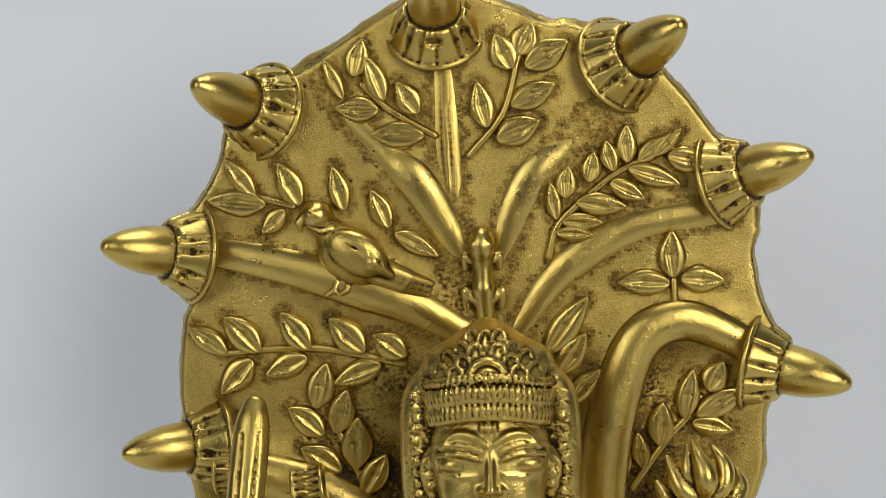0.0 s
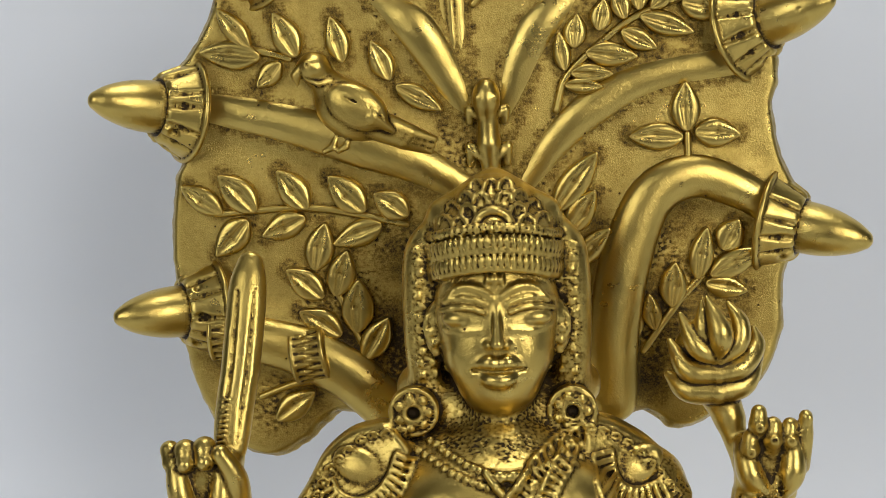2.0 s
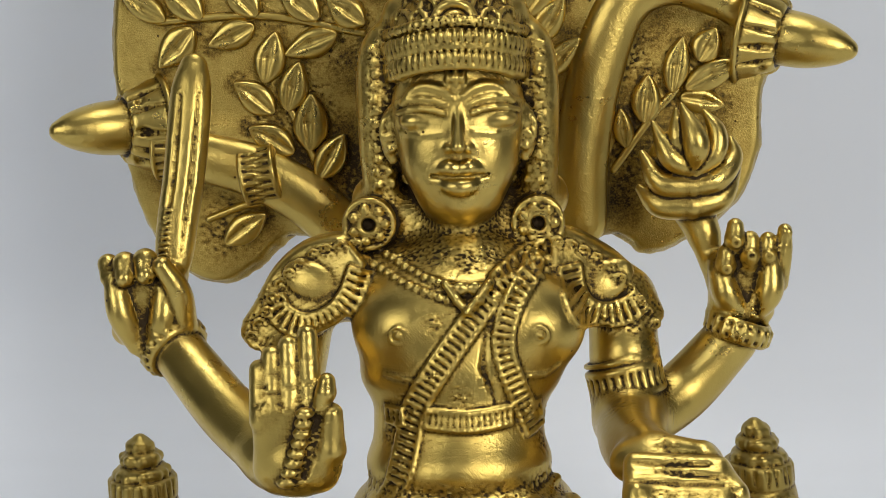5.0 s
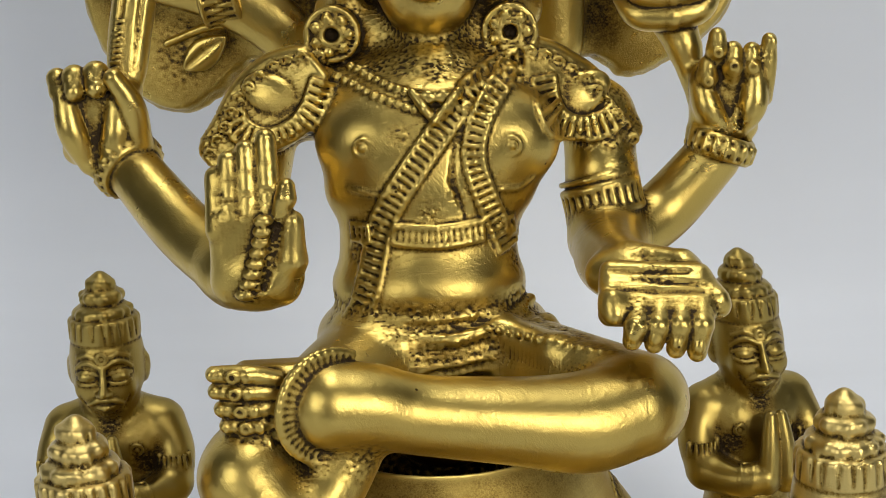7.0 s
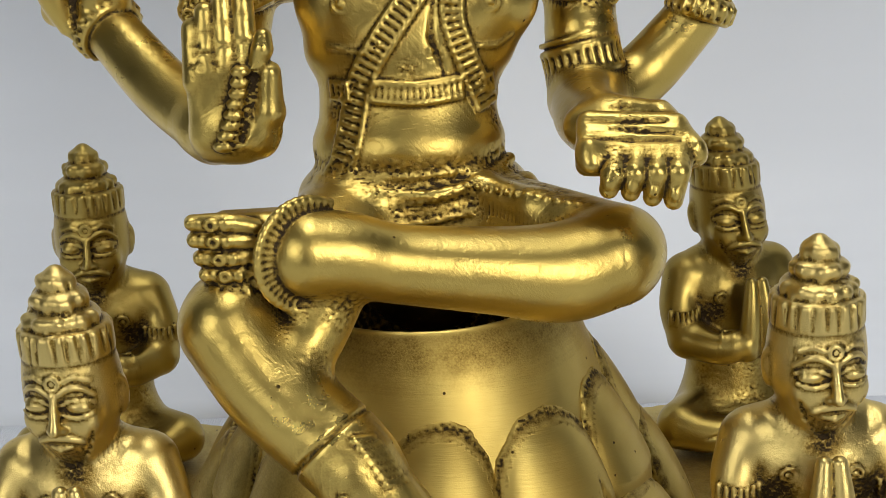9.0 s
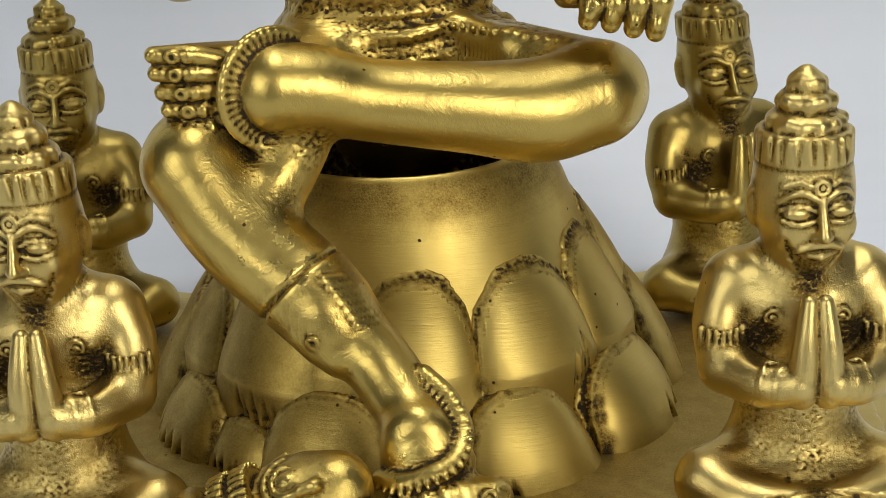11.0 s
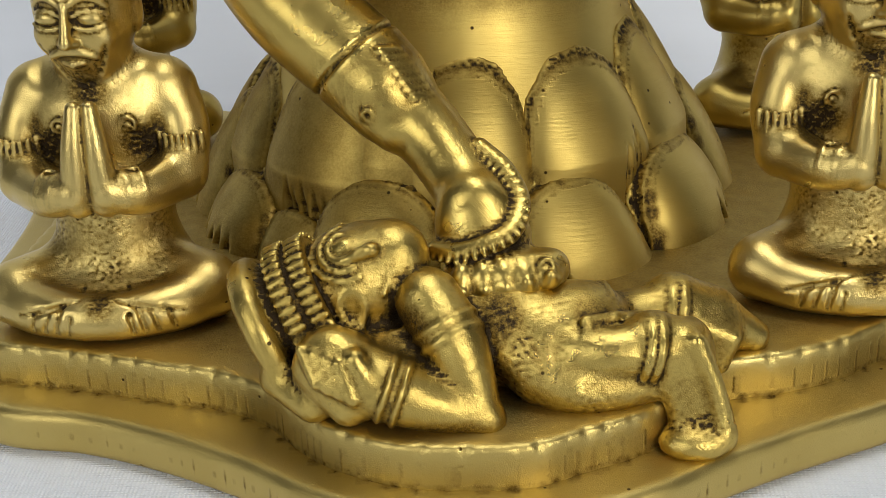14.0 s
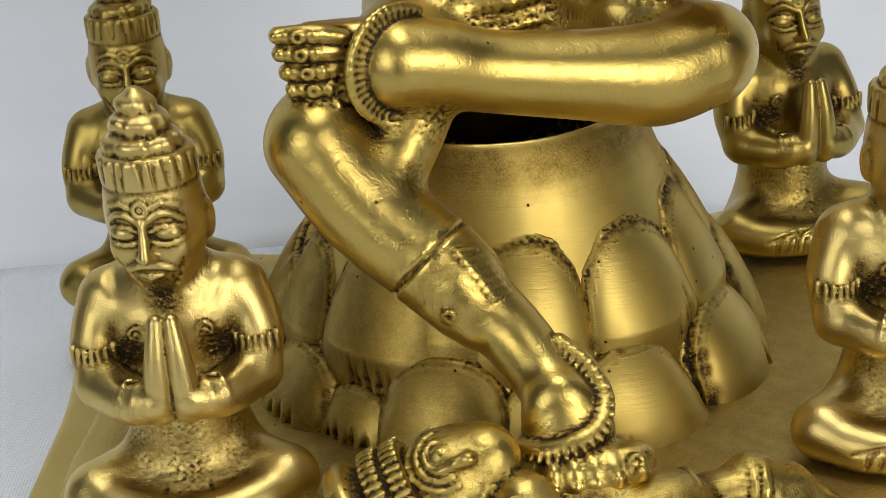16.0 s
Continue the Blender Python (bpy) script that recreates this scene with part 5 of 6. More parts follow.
def lobe(angle, z0, h, w, swell, proud, scores, lo=-0.6, hi=0.6, tallest=13, slant=0.0):
    """One rounded scale that lies on the drum: an arch with a thin raised border, in a grainy brown seam. lo, hi: where the file scored it; slant: how far one side slopes."""
    a0 = radians(angle)
    zm = z0 + h * 0.4
    rm = np.interp(zm, LEVELS, GIRTHS) + swell
    mid = np.array((RX + rm * math.cos(a0), RY + rm * math.sin(a0), zm))
    ext = np.array((w * abs(math.sin(a0)) + 15 * abs(math.cos(a0)) + 2, w * abs(math.cos(a0)) + 15 * abs(math.sin(a0)) + 2, 0))
    c = Clay(mid - ext + (0, 0, z0 - zm - 2), mid + ext + (0, 0, z0 + h - zm + 3), 0.42)
    where, (x, y, z) = c.window(c.lo, c.lo + c.n * c.h, 0)
    far = np.sqrt((x - RX) ** 2 + (y - RY) ** 2)
    rad = np.interp(z.ravel(), LEVELS, GIRTHS).reshape(1, 1, -1)
    turn = np.arctan2(y - RY, x - RX) - a0
    u = ((turn + math.pi) % (2 * math.pi) - math.pi) * (rm - 2)
    v = np.clip((z - z0 - 0.36 * h) / (0.64 * h), -1, 1.2)
    if slant:
        u = np.where(u > 0, u / np.clip(1 - slant * (z - z0) / h, 0.2, 2), u)
    edge = ((np.abs(u) / w) ** 2.4 + np.clip(v, 0, 2) ** 2.4 + 1e-6) ** (1 / 2.4)
    rise = swell * np.clip(1 - edge**2.2, 0, 1) ** 0.6 * (1 - 0.25 * np.clip(v, 0, 1)) * (1 if proud > 1 else np.clip((z - z0) / 12, 0, 1)) + proud
    border = 0.5 * np.exp(-((edge - 1.0) * w / 0.5) ** 2)
    d = np.maximum(far - rad - rise - border, (edge - 1.05) * min(w, 0.7 * h))
    d = np.maximum(d, np.maximum(rad - 5 - far, z0 - z))
    c.blend(where, d.astype(np.float32), 0.4)
    # the seam round it: a low skirt that the wheel never reached, wider here and narrower there
    ragged = 0.6 + 0.4 * np.sin(0.7 * z + angle) * np.sin(0.31 * z + 2.1 * np.sign(u) + angle)
    skirt = np.maximum(far - rad - 0.3 - 0.3 * proud, (edge - 1.05) * w - (0.9 + 0.45 * proud) * ragged)
    c.blend(where, np.maximum(skirt, np.maximum(rad - 5 - far, z0 - z)).astype(np.float32), 0.5)
    off_wheel = np.clip((edge - 1.0) / 0.03, 0, 1) * (0.45 + 0.55 * ragged)
    c.s[where] = np.maximum(c.s[where], off_wheel.astype(np.float16))
    c.r[where] = np.maximum(c.r[where], (0.9 * off_wheel).astype(np.float16))
    foot = np.clip(1 - (z - z0) / 9, 0, 1) + 0 * far
    c.r[where] = np.maximum(c.r[where], (0.3 * foot * (proud > 1)).astype(np.float16))
    seam = np.exp(-((edge - 0.965) * w / 0.35) ** 2) + np.exp(-((edge - 1.05) * w / 0.4) ** 2)
    c.g[where] = np.maximum(c.g[where], (0.8 * np.clip(seam, 0, 1)).astype(np.float16))
    rnd = random.Random(int(angle * 7 + z0))
    for n in range(scores):
        off = (lo + (hi - lo) * (n + rnd.uniform(0.2, 0.8)) / scores) * w
        tall = rnd.uniform(0.45, 1.0) * tallest
        a = a0 + off / rm
        pts = []
        for t in (0, 0.5, 1):
            zz = z0 + 1 + tall * t
            e = abs(off) / w
            up = 1 if proud > 1 else min(1.0, max(0.0, (zz - z0) / 12))
            r = np.interp(zz, LEVELS, GIRTHS) + swell * max(0.0, 1 - e**2.2) ** 0.6 * up + proud + 0.2
            pts.append((RX + r * math.cos(a), RY + r * math.sin(a), zz))
        c.limb(pts, [1.6, 1.1, 0.2], k=0.4, cut=True, patina=1.0)
        c.shade_stain(pts[0], (2.0, 2.0, tall * 0.45), 0.95)
        c.shade_stain(pts[1], (1.3, 1.3, tall * 0.4), 0.8)
    # left lobes darkened whole: their shaded side is put into the colour
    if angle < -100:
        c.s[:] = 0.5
    if proud > 1:
        # grime in the seam beside the lobe
        for side in (-1, 1):
            for e in (0.05, 0.2, 0.35, 0.5, 0.65):
                a = a0 + side * w * (1.0 - 0.28 * max(0.0, e - 0.35)) / (rm - 2)
                r = np.interp(z0 + e * h, LEVELS, GIRTHS) + proud + 0.6
                c.shade_stain((RX + r * math.cos(a), RY + r * math.sin(a), z0 + e * h), (2.2, 2.2, 3.2), rnd.uniform(0.5, 0.95))
    for t in np.linspace(0, 1, 15):
        off = (2 * t - 1) * 1.0
        zz = z0 + 0.36 * h + 0.64 * h * max(0.0, 1 - abs(off) ** 2.4) ** (1 / 2.4)
        a = a0 + off * w / (rm - 2)
        r = np.interp(zz, LEVELS, GIRTHS) + proud
        c.shade_stain((RX + r * math.cos(a), RY + r * math.sin(a), zz), 1.4 + 1.4 * rnd.random(), 0.2 + 0.4 * rnd.random())
        if abs(off) > 0.9:
            for e in (0.1, 0.3):
                c.shade_stain((RX + (r + 2) * math.cos(a), RY + (r + 2) * math.sin(a), z0 + e * h), (3, 3, 4), 0.55)
    c.reach = 0
    put("lobe", c.mesh("lobe", 1, (3, 4, 16)), BRUSHED, rock)


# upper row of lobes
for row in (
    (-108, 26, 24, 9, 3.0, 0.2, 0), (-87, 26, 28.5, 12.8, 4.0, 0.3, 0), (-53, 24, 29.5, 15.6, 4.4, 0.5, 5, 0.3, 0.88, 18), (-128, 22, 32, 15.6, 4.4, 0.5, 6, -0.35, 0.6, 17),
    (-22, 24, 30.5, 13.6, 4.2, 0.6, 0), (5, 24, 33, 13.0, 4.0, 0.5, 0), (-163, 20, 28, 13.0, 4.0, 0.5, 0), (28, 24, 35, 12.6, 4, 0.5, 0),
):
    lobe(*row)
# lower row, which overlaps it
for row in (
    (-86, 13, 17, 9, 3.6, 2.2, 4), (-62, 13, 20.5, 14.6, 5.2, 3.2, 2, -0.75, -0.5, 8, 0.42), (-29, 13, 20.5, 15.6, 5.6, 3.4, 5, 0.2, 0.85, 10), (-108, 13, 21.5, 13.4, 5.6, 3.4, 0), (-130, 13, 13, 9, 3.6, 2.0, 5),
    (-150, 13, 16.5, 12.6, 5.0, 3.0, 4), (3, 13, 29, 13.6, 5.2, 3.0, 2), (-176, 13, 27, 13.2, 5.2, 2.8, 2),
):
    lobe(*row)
for angle in (30, 57, 84, 111, 138, 165):
    lobe(angle, 14, 30, 14, 5, 2.8, 0)

# ---------- the stepped base ----------

plinth = new("plinth")
tagged(plinth, "two-stepped lobed base of cast brass with a notched rim", "plinth")
LIP = [(-100, -35), (-97, -60), (-82, -78), (-64, -83), (-49, -89.5), (-33, -99), (-18, -110), (0, -116), (18, -116), (34, -110), (46, -102), (60, -94),
       (76, -86), (94, -76), (106, -58), (110, -20), (109, 30), (104, 60), (86, 76), (64, 72), (42, 68), (0, 68), (-42, 67), (-64, 71), (-86, 76), (-104, 56), (-101, 25), (-99, 0)]
RIM = [(-89.6, -38), (-89.2, -52), (-86, -66.5), (-80, -69.8), (-71, -72), (-60, -75.3), (-49, -79), (-39, -82), (-30.3, -87.4), (-23.5, -96), (-17.4, -101.8), (-8, -107), (1, -108.8), (14, -108.8),
       (23, -104.8), (32.4, -100), (38.5, -94.5), (44, -86), (50, -82.6), (58.4, -81), (69, -76.8), (77, -71), (92, -60), (98, -44), (101, -10), (100, 30), (95, 56), (80, 69), (62, 64), (40, 60), (0, 60), (-45, 59),
       (-64, 63), (-82, 68), (-96, 52), (-91, 20), (-87, -5), (-88, -23)]


def plinth_layer(name, pts, lo, hi, edge, rough_edge):
    c = Clay((-116, -124, -3), (118, 96, 22), 0.6)
    where, (x, y, z) = c.window(c.lo, c.lo + c.n * c.h, 0)
    flat = polygon_distance(closed(pts, 1.5), x[:, :, 0], y[:, :, 0])[:, :, None] + edge
    mid, half = (lo + hi) / 2, (hi - lo) / 2 - edge
    up = np.abs(z - mid) - half
    d = np.sqrt(np.maximum(flat, 0) ** 2 + np.maximum(up, 0) ** 2) + np.minimum(np.maximum(flat, up), 0) - edge
    c.blend(where, d.astype(np.float32), 0.5)
    if rough_edge:
        for px, py in closed(pts, 6):
            c.rough((px, py, lo + 1), 6, rough_edge)
    return c


lip = plinth_layer("lip", LIP, 0, 8.6, 2.2, 0)
for px, py in closed(RIM, 5):
    lip.rough((px, py, 8.6), 2.2, 0.75)
put("lip", lip.mesh("lip", 2), PLAIN, plinth)
step_ = plinth_layer("upper_step", RIM, 4, 16.4, 1.1, 0)
edge_line = closed(RIM, 1.2)
way_ = np.roll(edge_line, -2, 0) - np.roll(edge_line, 2, 0)
out_ = np.stack([way_[:, 1], -way_[:, 0]], 1) / np.linalg.norm(way_, axis=1)[:, None]
rnd = random.Random(4)
at_ = 0.0
while at_ < len(edge_line) - 2:
    n = int(at_)
    p, u = edge_line[n], out_[n]
    w = rnd.uniform(0.8, 1.45)
    e = np.array((-u[1], u[0])) * rnd.uniform(-0.6, 0.6)
    # a nick filed across the edge
    step_.limb([(*(p + u * 0.9 - e), 12.9 - w), (*(p + u * 0.35), 16.2), (*(p - u * 2.4 + e), 17.4)], [0.15, 0.75 * w + 0.15, 0.15], k=0.25, cut=True, patina=0.7, even=True)
    at_ += rnd.uniform(2.8, 4.6)
for x, y, z, r in ((0, -88, 16, 26), (-20, -98, 17, 10), (28, -96, 16, 14), (46, -82, 16, 10), (-40, -60, 17, 9), (60, -50, 17, 9), (-75, 30, 17, 15), (75, 25, 17, 15)):
    step_.rough((x, y, z), r, 0.35)
for x, y in closed(RIM, 2):
    step_.rough((x, y, 8.4), 1.7 + 0.8 * rnd.random(), 0.75)
where, (x, y, z) = step_.window(step_.lo, step_.lo + step_.n * step_.h, 0)
inner = np.clip(-polygon_distance(closed(RIM, 3), x[:, :, 0], y[:, :, 0]) / 6 - 0.4, 0, 1)[:, :, None]
step_.s[where] = np.maximum(step_.s[where], (0.5 * inner * (z > 14)).astype(np.float16))
put("upper_step", step_.mesh("upper_step", 2), PLAIN, plinth)

# ---------- the tree panel behind the figure ----------

panel = new("tree_panel")
panel.location = (0, 0.055, 0.15)
tagged(panel, "fan-shaped brass banyan tree panel with leaves, bird and cone buds", "panel")
OUT = [(-79, 163), (-80, 176), (-81.5, 191), (-79.4, 210), (-77, 216), (-83, 230), (-74, 242), (-68, 252), (-62, 268), (-43, 277), (-34, 283), (-22, 290), (-9, 296), (10, 291),
       (19, 286.4), (29, 285), (43, 279), (55.5, 266.6), (62.4, 257), (72, 245), (74.6, 231), (73, 225), (75, 212), (78.7, 203.4), (82, 194), (76, 182), (75, 166), (69.5, 153), (57, 144.4),
       (48.6, 141.6), (36, 147.6), (0, 150), (-37, 149), (-49, 141), (-59, 136.4), (-70, 142.2), (-76.6, 153.7)]
ORG = (0, 55, 150)


def plate():
    c = Clay((-92, 40, 128), (92, 64, 304), 0.45, 0.6)
    where, (x, y, z) = c.window(c.lo, c.lo + c.n * c.h, 0)
    line = closed(OUT, 2.5)
    flat = polygon_distance(line, x[:, 0, :], z[:, 0, :])[:, None, :] + 1.6
    wavy = 0.35 * np.sin(x / 7.0 + 1) * np.cos(z / 9.0)
    up = np.abs(y + wavy - 55) - 3.6
    d = np.sqrt(np.maximum(flat, 0) ** 2 + np.maximum(up, 0) ** 2) + np.minimum(np.maximum(flat, up), 0) - 1.6
    c.blend(where, d.astype(np.float32), 0.5)
    rnd = random.Random(8)
    for px, pz in closed(OUT, 3):
        c.blob((px * 0.99 + rnd.uniform(-0.3, 0.3), 54 + rnd.uniform(-1, 1), pz + rnd.uniform(-0.3, 0.3)), rnd.uniform(1.0, 1.5), k=2.5)
    c.r[:] = 0.16
    for _ in range(110):
        c.rough((rnd.uniform(-72, 72), 50, rnd.uniform(150, 284)), rnd.uniform(4, 12), rnd.uniform(0.12, 0.45))
    c.s[:] = 0.40
    for px, pz, r in ((-20, 160, 18), (-36, 178, 18), (24, 168, 18), (46, 166, 18), (-4, 214, 15), (58, 180, 16), (-24, 195, 16), (40, 190, 15), (-56, 150, 14)):
        c.rough((px, 50, pz), r, 0.95)
    for _ in range(26):
        px, pz = rnd.uniform(-68, 68), rnd.uniform(160, 275)
        c.blob((px, 49.6, pz), (0.5, 0.9, 0.5), k=0.4, cut=True)
    return c


PLATE = plate()


def branch(pts, radii, flute=0):
    p = np.array([(x, y, z) for x, y, z in pts], float)
    r = max(radii) + 3
    c = Clay(p.min(0) - r, p.max(0) + r, 0.5)
    line = curve_points(pts, 2.0)
    rr = np.interp(np.linspace(0, 1, len(line)), np.linspace(0, 1, len(radii)), radii)
    c.limb(pts, list(np.interp(np.linspace(0, 1, len(pts)), np.linspace(0, 1, len(radii)), 1.28 * np.array(radii))), k=1.0, even=True, squash=0.62)
    if not flute:
        PLATE.limb([(x, y + 1.4, z) for x, y, z in pts], list(np.interp(np.linspace(0, 1, len(pts)), np.linspace(0, 1, len(radii)), 1.2 * np.array(radii))), k=4.5, even=True, squash=0.5)
    for s in range(flute):
        off = (s - (flute - 1) / 2) * 2.2
        c.limb([q + (off, -rr[0] * 0.84, 0) for q in line], 0.4, k=0.5, cut=True, patina=0.8)
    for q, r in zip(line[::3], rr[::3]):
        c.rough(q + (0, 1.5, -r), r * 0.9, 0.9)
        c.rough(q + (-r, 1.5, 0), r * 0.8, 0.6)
        # patina and shade beside the branch, put into the plate's colour
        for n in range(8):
            PLATE.patina_shade((q[0] + (r + 0.4) * math.cos(n * 0.785), 50, q[2] + (r + 0.4) * math.sin(n * 0.785)), 2.9, 0.95)
    put("branch", c.mesh("branch", 2, ORG), BRASS, panel)


branch([(-5.5, 53.2, 222), (-7, 52.7, 250), (-7.2, 52.7, 278)], [4.2, 4.4, 4.0], 2)
branch([(-4, 52.2, 226), (-14.5, 51.2, 244.5), (-22, 51.7, 252.5), (-35, 52.2, 266), (-41, 52.7, 276)], [3.6, 4.6, 4.0, 3.0, 2.6])
branch([(-4, 51.2, 205), (-18, 50.7, 213), (-31, 50.2, 218), (-52, 51.2, 224.4), (-72, 51.7, 229)], [3.4, 4.6, 5.0, 4.4, 3.8])
branch([(5, 52.2, 222), (10.5, 51.7, 238), (16, 51.7, 247), (24, 52.2, 254), (37, 52.7, 266)], [3.6, 4.2, 4.4, 3.8, 3.6])
branch([(11, 51.7, 206), (19, 51.2, 217), (28, 51.2, 225), (42, 51.7, 232), (66, 51.7, 236)], [3.0, 3.8, 4.2, 4.2, 3.8])
branch([(31.5, 48.2, 150), (32, 48.2, 166), (35, 48.2, 184), (42, 48.7, 201.5), (53, 49.2, 207), (65, 49.7, 203), (74, 50.2, 197)], [5, 5.2, 5.2, 4.8, 4.4, 4.0, 3.6])
branch([(-28, 48.2, 150), (-36, 48.2, 157.5), (-48, 48.2, 164.4), (-60, 48.7, 168), (-74, 49.2, 172)], [5.2, 5.4, 5.2, 4.8, 4.2])

# buds: a ribbed cup with a smooth cone


def bud_mesh(seed):
    """A cup of fluted petals round a smooth pointed cone, along +z."""
    rnd = random.Random(seed)
    c = Clay((-15, -15, -8), (15, 15, 27), 0.36)
    c.drum((0, 0), 13.2, 8.6, -3, 6.6, 1.2, k=0.5)
    c.ring((0, 0, -2.2), (0, 0, 1), 12.9, 0.8, k=0.6, patina=0.7)
    for n in range(13):
        a = 2 * math.pi * (n + rnd.uniform(-0.2, 0.2)) / 13
        u, v = math.cos(a), math.sin(a)
        deep = rnd.uniform(0.7, 1.15)
        c.limb([(12.2 * u, 12.2 * v, -1.4), (10.3 * u, 10.3 * v, 3.0), (8.0 * u, 8.0 * v, 7.6)], [0.5 * deep, 0.95 * deep, 0.9 * deep], k=0.5, cut=True, patina=1.0)
    c.ring((0, 0, 6.6), (0, 0, 1), 7.0, 0.7, k=0.3, cut=True, patina=1.0)
    c.limb([(0, 0, 4), (0, 0, 8.6), (0, 0, 13), (0, 0, 18), (0, 0, 21.6)], [6.7, 6.7, 6.1, 4.5, 2.6], k=0.3, patina=1.0, even=True)
    c.blob((0, 0, 21.9), 1.9, k=0.8)
    for n in range(5):
        a = rnd.uniform(0, 6.28)
        c.blob((5.2 * math.cos(a), 5.2 * math.sin(a), rnd.uniform(10, 17)), 0.35, k=0.3, cut=True)
    for n in range(4):
        a = rnd.uniform(0, 6.28)
        c.blob((10 * math.cos(a), 10 * math.sin(a), 4), rnd.uniform(0.8, 1.6), k=0.5, cut=True, patina=1.0)
    return c.mesh("bud", 1)


BUDS = [bud_mesh(1), bud_mesh(2)]
for n, ((bx, by, bz), (tx, ty, tz)) in enumerate((
    ((-57.6, 51, 266.4), (-69.8, 33, 273)), ((-9.1, 51, 287), (-8.7, 32, 301)), ((40.5, 51, 275.6), (53.6, 34, 284)), ((68, 52, 244), (86, 39, 250)),
    ((77.5, 52, 193.6), (96.5, 44, 189.6)), ((-77, 52, 228), (-97, 38, 232)), ((-76, 51, 176), (-95, 40, 176.4)),
)):
    way = (Vector((tx, ty, tz)) - Vector((bx, by, bz))).normalized()
    ob = put("bud", BUDS[n % 2], BRASS, panel, at=Vector((tx, ty, tz)) - way * 23.8 - Vector(ORG))
    ob.rotation_mode = "QUATERNION"
    ob.rotation_quaternion = way.to_track_quat("Z", "Y")

# leaves


def leaf_mesh(seed):
    """A pointed leaf 10 mm long and 5 wide with a groove down the middle, growing along +z."""
    rnd = random.Random(seed)
    w = 2.5
    c = Clay((-w - 2, -5, -2), (w + 2, 4, 12), 0.25)
    where, (x, y, z) = c.window((-w - 2, -5, -2), (w + 2, 4, 12), 0)
    t = np.clip((z + 0.2) / 10.4, 0.001, 0.999)
    wide = w * np.sin(np.pi * t ** 0.85) ** 0.8 + 0.05
    g = (np.abs(x) / wide) ** 3.2 + (np.abs(y) / 2.2) ** 3.2 - 1
    d = np.where((z > -0.2) & (z < 10.2), g * np.minimum(wide, 1.4) * 0.42, 2.0)
    c.blend(where, d.astype(np.float32), 0.3)
    bend = rnd.uniform(-0.4, 0.4)
    c.limb([(0, -2.2, 0.4), (bend, -2.3, 5), (0, -2.1, 9.0)], [0.5, 0.75, 0.2], k=0.3, cut=True, patina=0.6)
    for s in (-1, 1):
        for z0 in (1, 3, 5, 7, 9):
            c.rough((s * w * math.sin(math.pi * (z0 / 10.4) ** 0.85), 1.2, z0), 1.9, 0.9)
    return c.mesh("leaf", 1)


LEAVES = [leaf_mesh(1), leaf_mesh(2), leaf_mesh(3)]


def sprig(stem, leaves, y=48.9):
    """A thin stem along (x, z) points; leaves: foot x and z, degrees anticlockwise from the right, length, width."""
    if stem:
        line = curve_points(stem, 1.0)
        c = Clay(np.array((line[:, 0].min() - 3, y - 4, line[:, 1].min() - 3)), np.array((line[:, 0].max() + 3, y + 4, line[:, 1].max() + 3)), 0.36)
        c.limb([(x, y + 0.1, z) for x, z in line], 1.0, k=0.1)
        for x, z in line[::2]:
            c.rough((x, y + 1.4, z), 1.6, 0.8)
            # the plate is browned along the stem the same way
            PLATE.patina_shade((x, 50, z), 2.6, 0.9)
        put("stem", c.mesh("stem", 1, ORG), BRASS, panel)
    for n, (x, z, angle, length, width) in enumerate(leaves):
        ob = put("leaf", LEAVES[n % 3], BRASS, panel, at=Vector((x, y, z)) - Vector(ORG))
        ob.rotation_euler = (0, math.pi / 2 - radians(angle), 0)
        # patina with the leaf's shade painted round it on the plate
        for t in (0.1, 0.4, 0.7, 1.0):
            PLATE.patina_shade((x + length * t * math.cos(radians(angle)), 50, z + length * t * math.sin(radians(angle))), 5.2, 1.0)
        ob.scale = (width / 3.4, 0.85 + 0.05 * (n % 3), length / 9.4)


sprig([(-10.0, 257.7), (-21.6, 264.7), (-28.8, 271.6)],
      [(-30.9, 273.9, 74, 9.1, 4.8), (-23.0, 267.3, 111, 11.6, 4.3), (-14.2, 263.7, 123, 9.1, 4.8), (-24.6, 264.8, 176, 10.7, 4.6), (-12.9, 257.8, 177, 13.1, 4.8), (-33.7, 268.1, 115, 10.7, 3.1)])
sprig([(-1.2, 252.2), (8.0, 263.0), (12.6, 278.2)],
      [(10.5, 274.4, 114, 9.2, 5.4), (12.5, 278.0, 65, 8.2, 5.4), (14.2, 274.8, 29, 12.0, 5.4), (10.3, 264.8, 25, 11.9, 4.8), (6.3, 256.0, 23, 11.4, 5.4), (3.7, 259.4, 101, 11.4, 4.8)])
sprig([(18.8, 224.8), (22.0, 233.6), (32.6, 243.0), (40.1, 247.9), (51.9, 252.4)],
      [(23.6, 240.3, 83, 7.8, 4.1), (30.0, 244.3, 80, 7.4, 3.9), (36.4, 247.0, 103, 7.7, 3.6), (40.1, 249.1, 91, 9.2, 3.9), (43.0, 249.3, 42, 8.5, 3.4), (47.5, 250.7, 46, 8.9, 2.9), (50.7, 250.6, -15, 9.6, 4.8), (26.6, 239.0, -6, 12.2, 4.3), (35.6, 244.1, -28, 9.4, 3.9), (40.4, 247.6, -19, 13.1, 4.1), (22.8, 234.1, -3, 9.9, 3.4), (21.2, 231.1, -4, 8.9, 2.9), (21.3, 234.7, 98, 9.1, 3.1)])
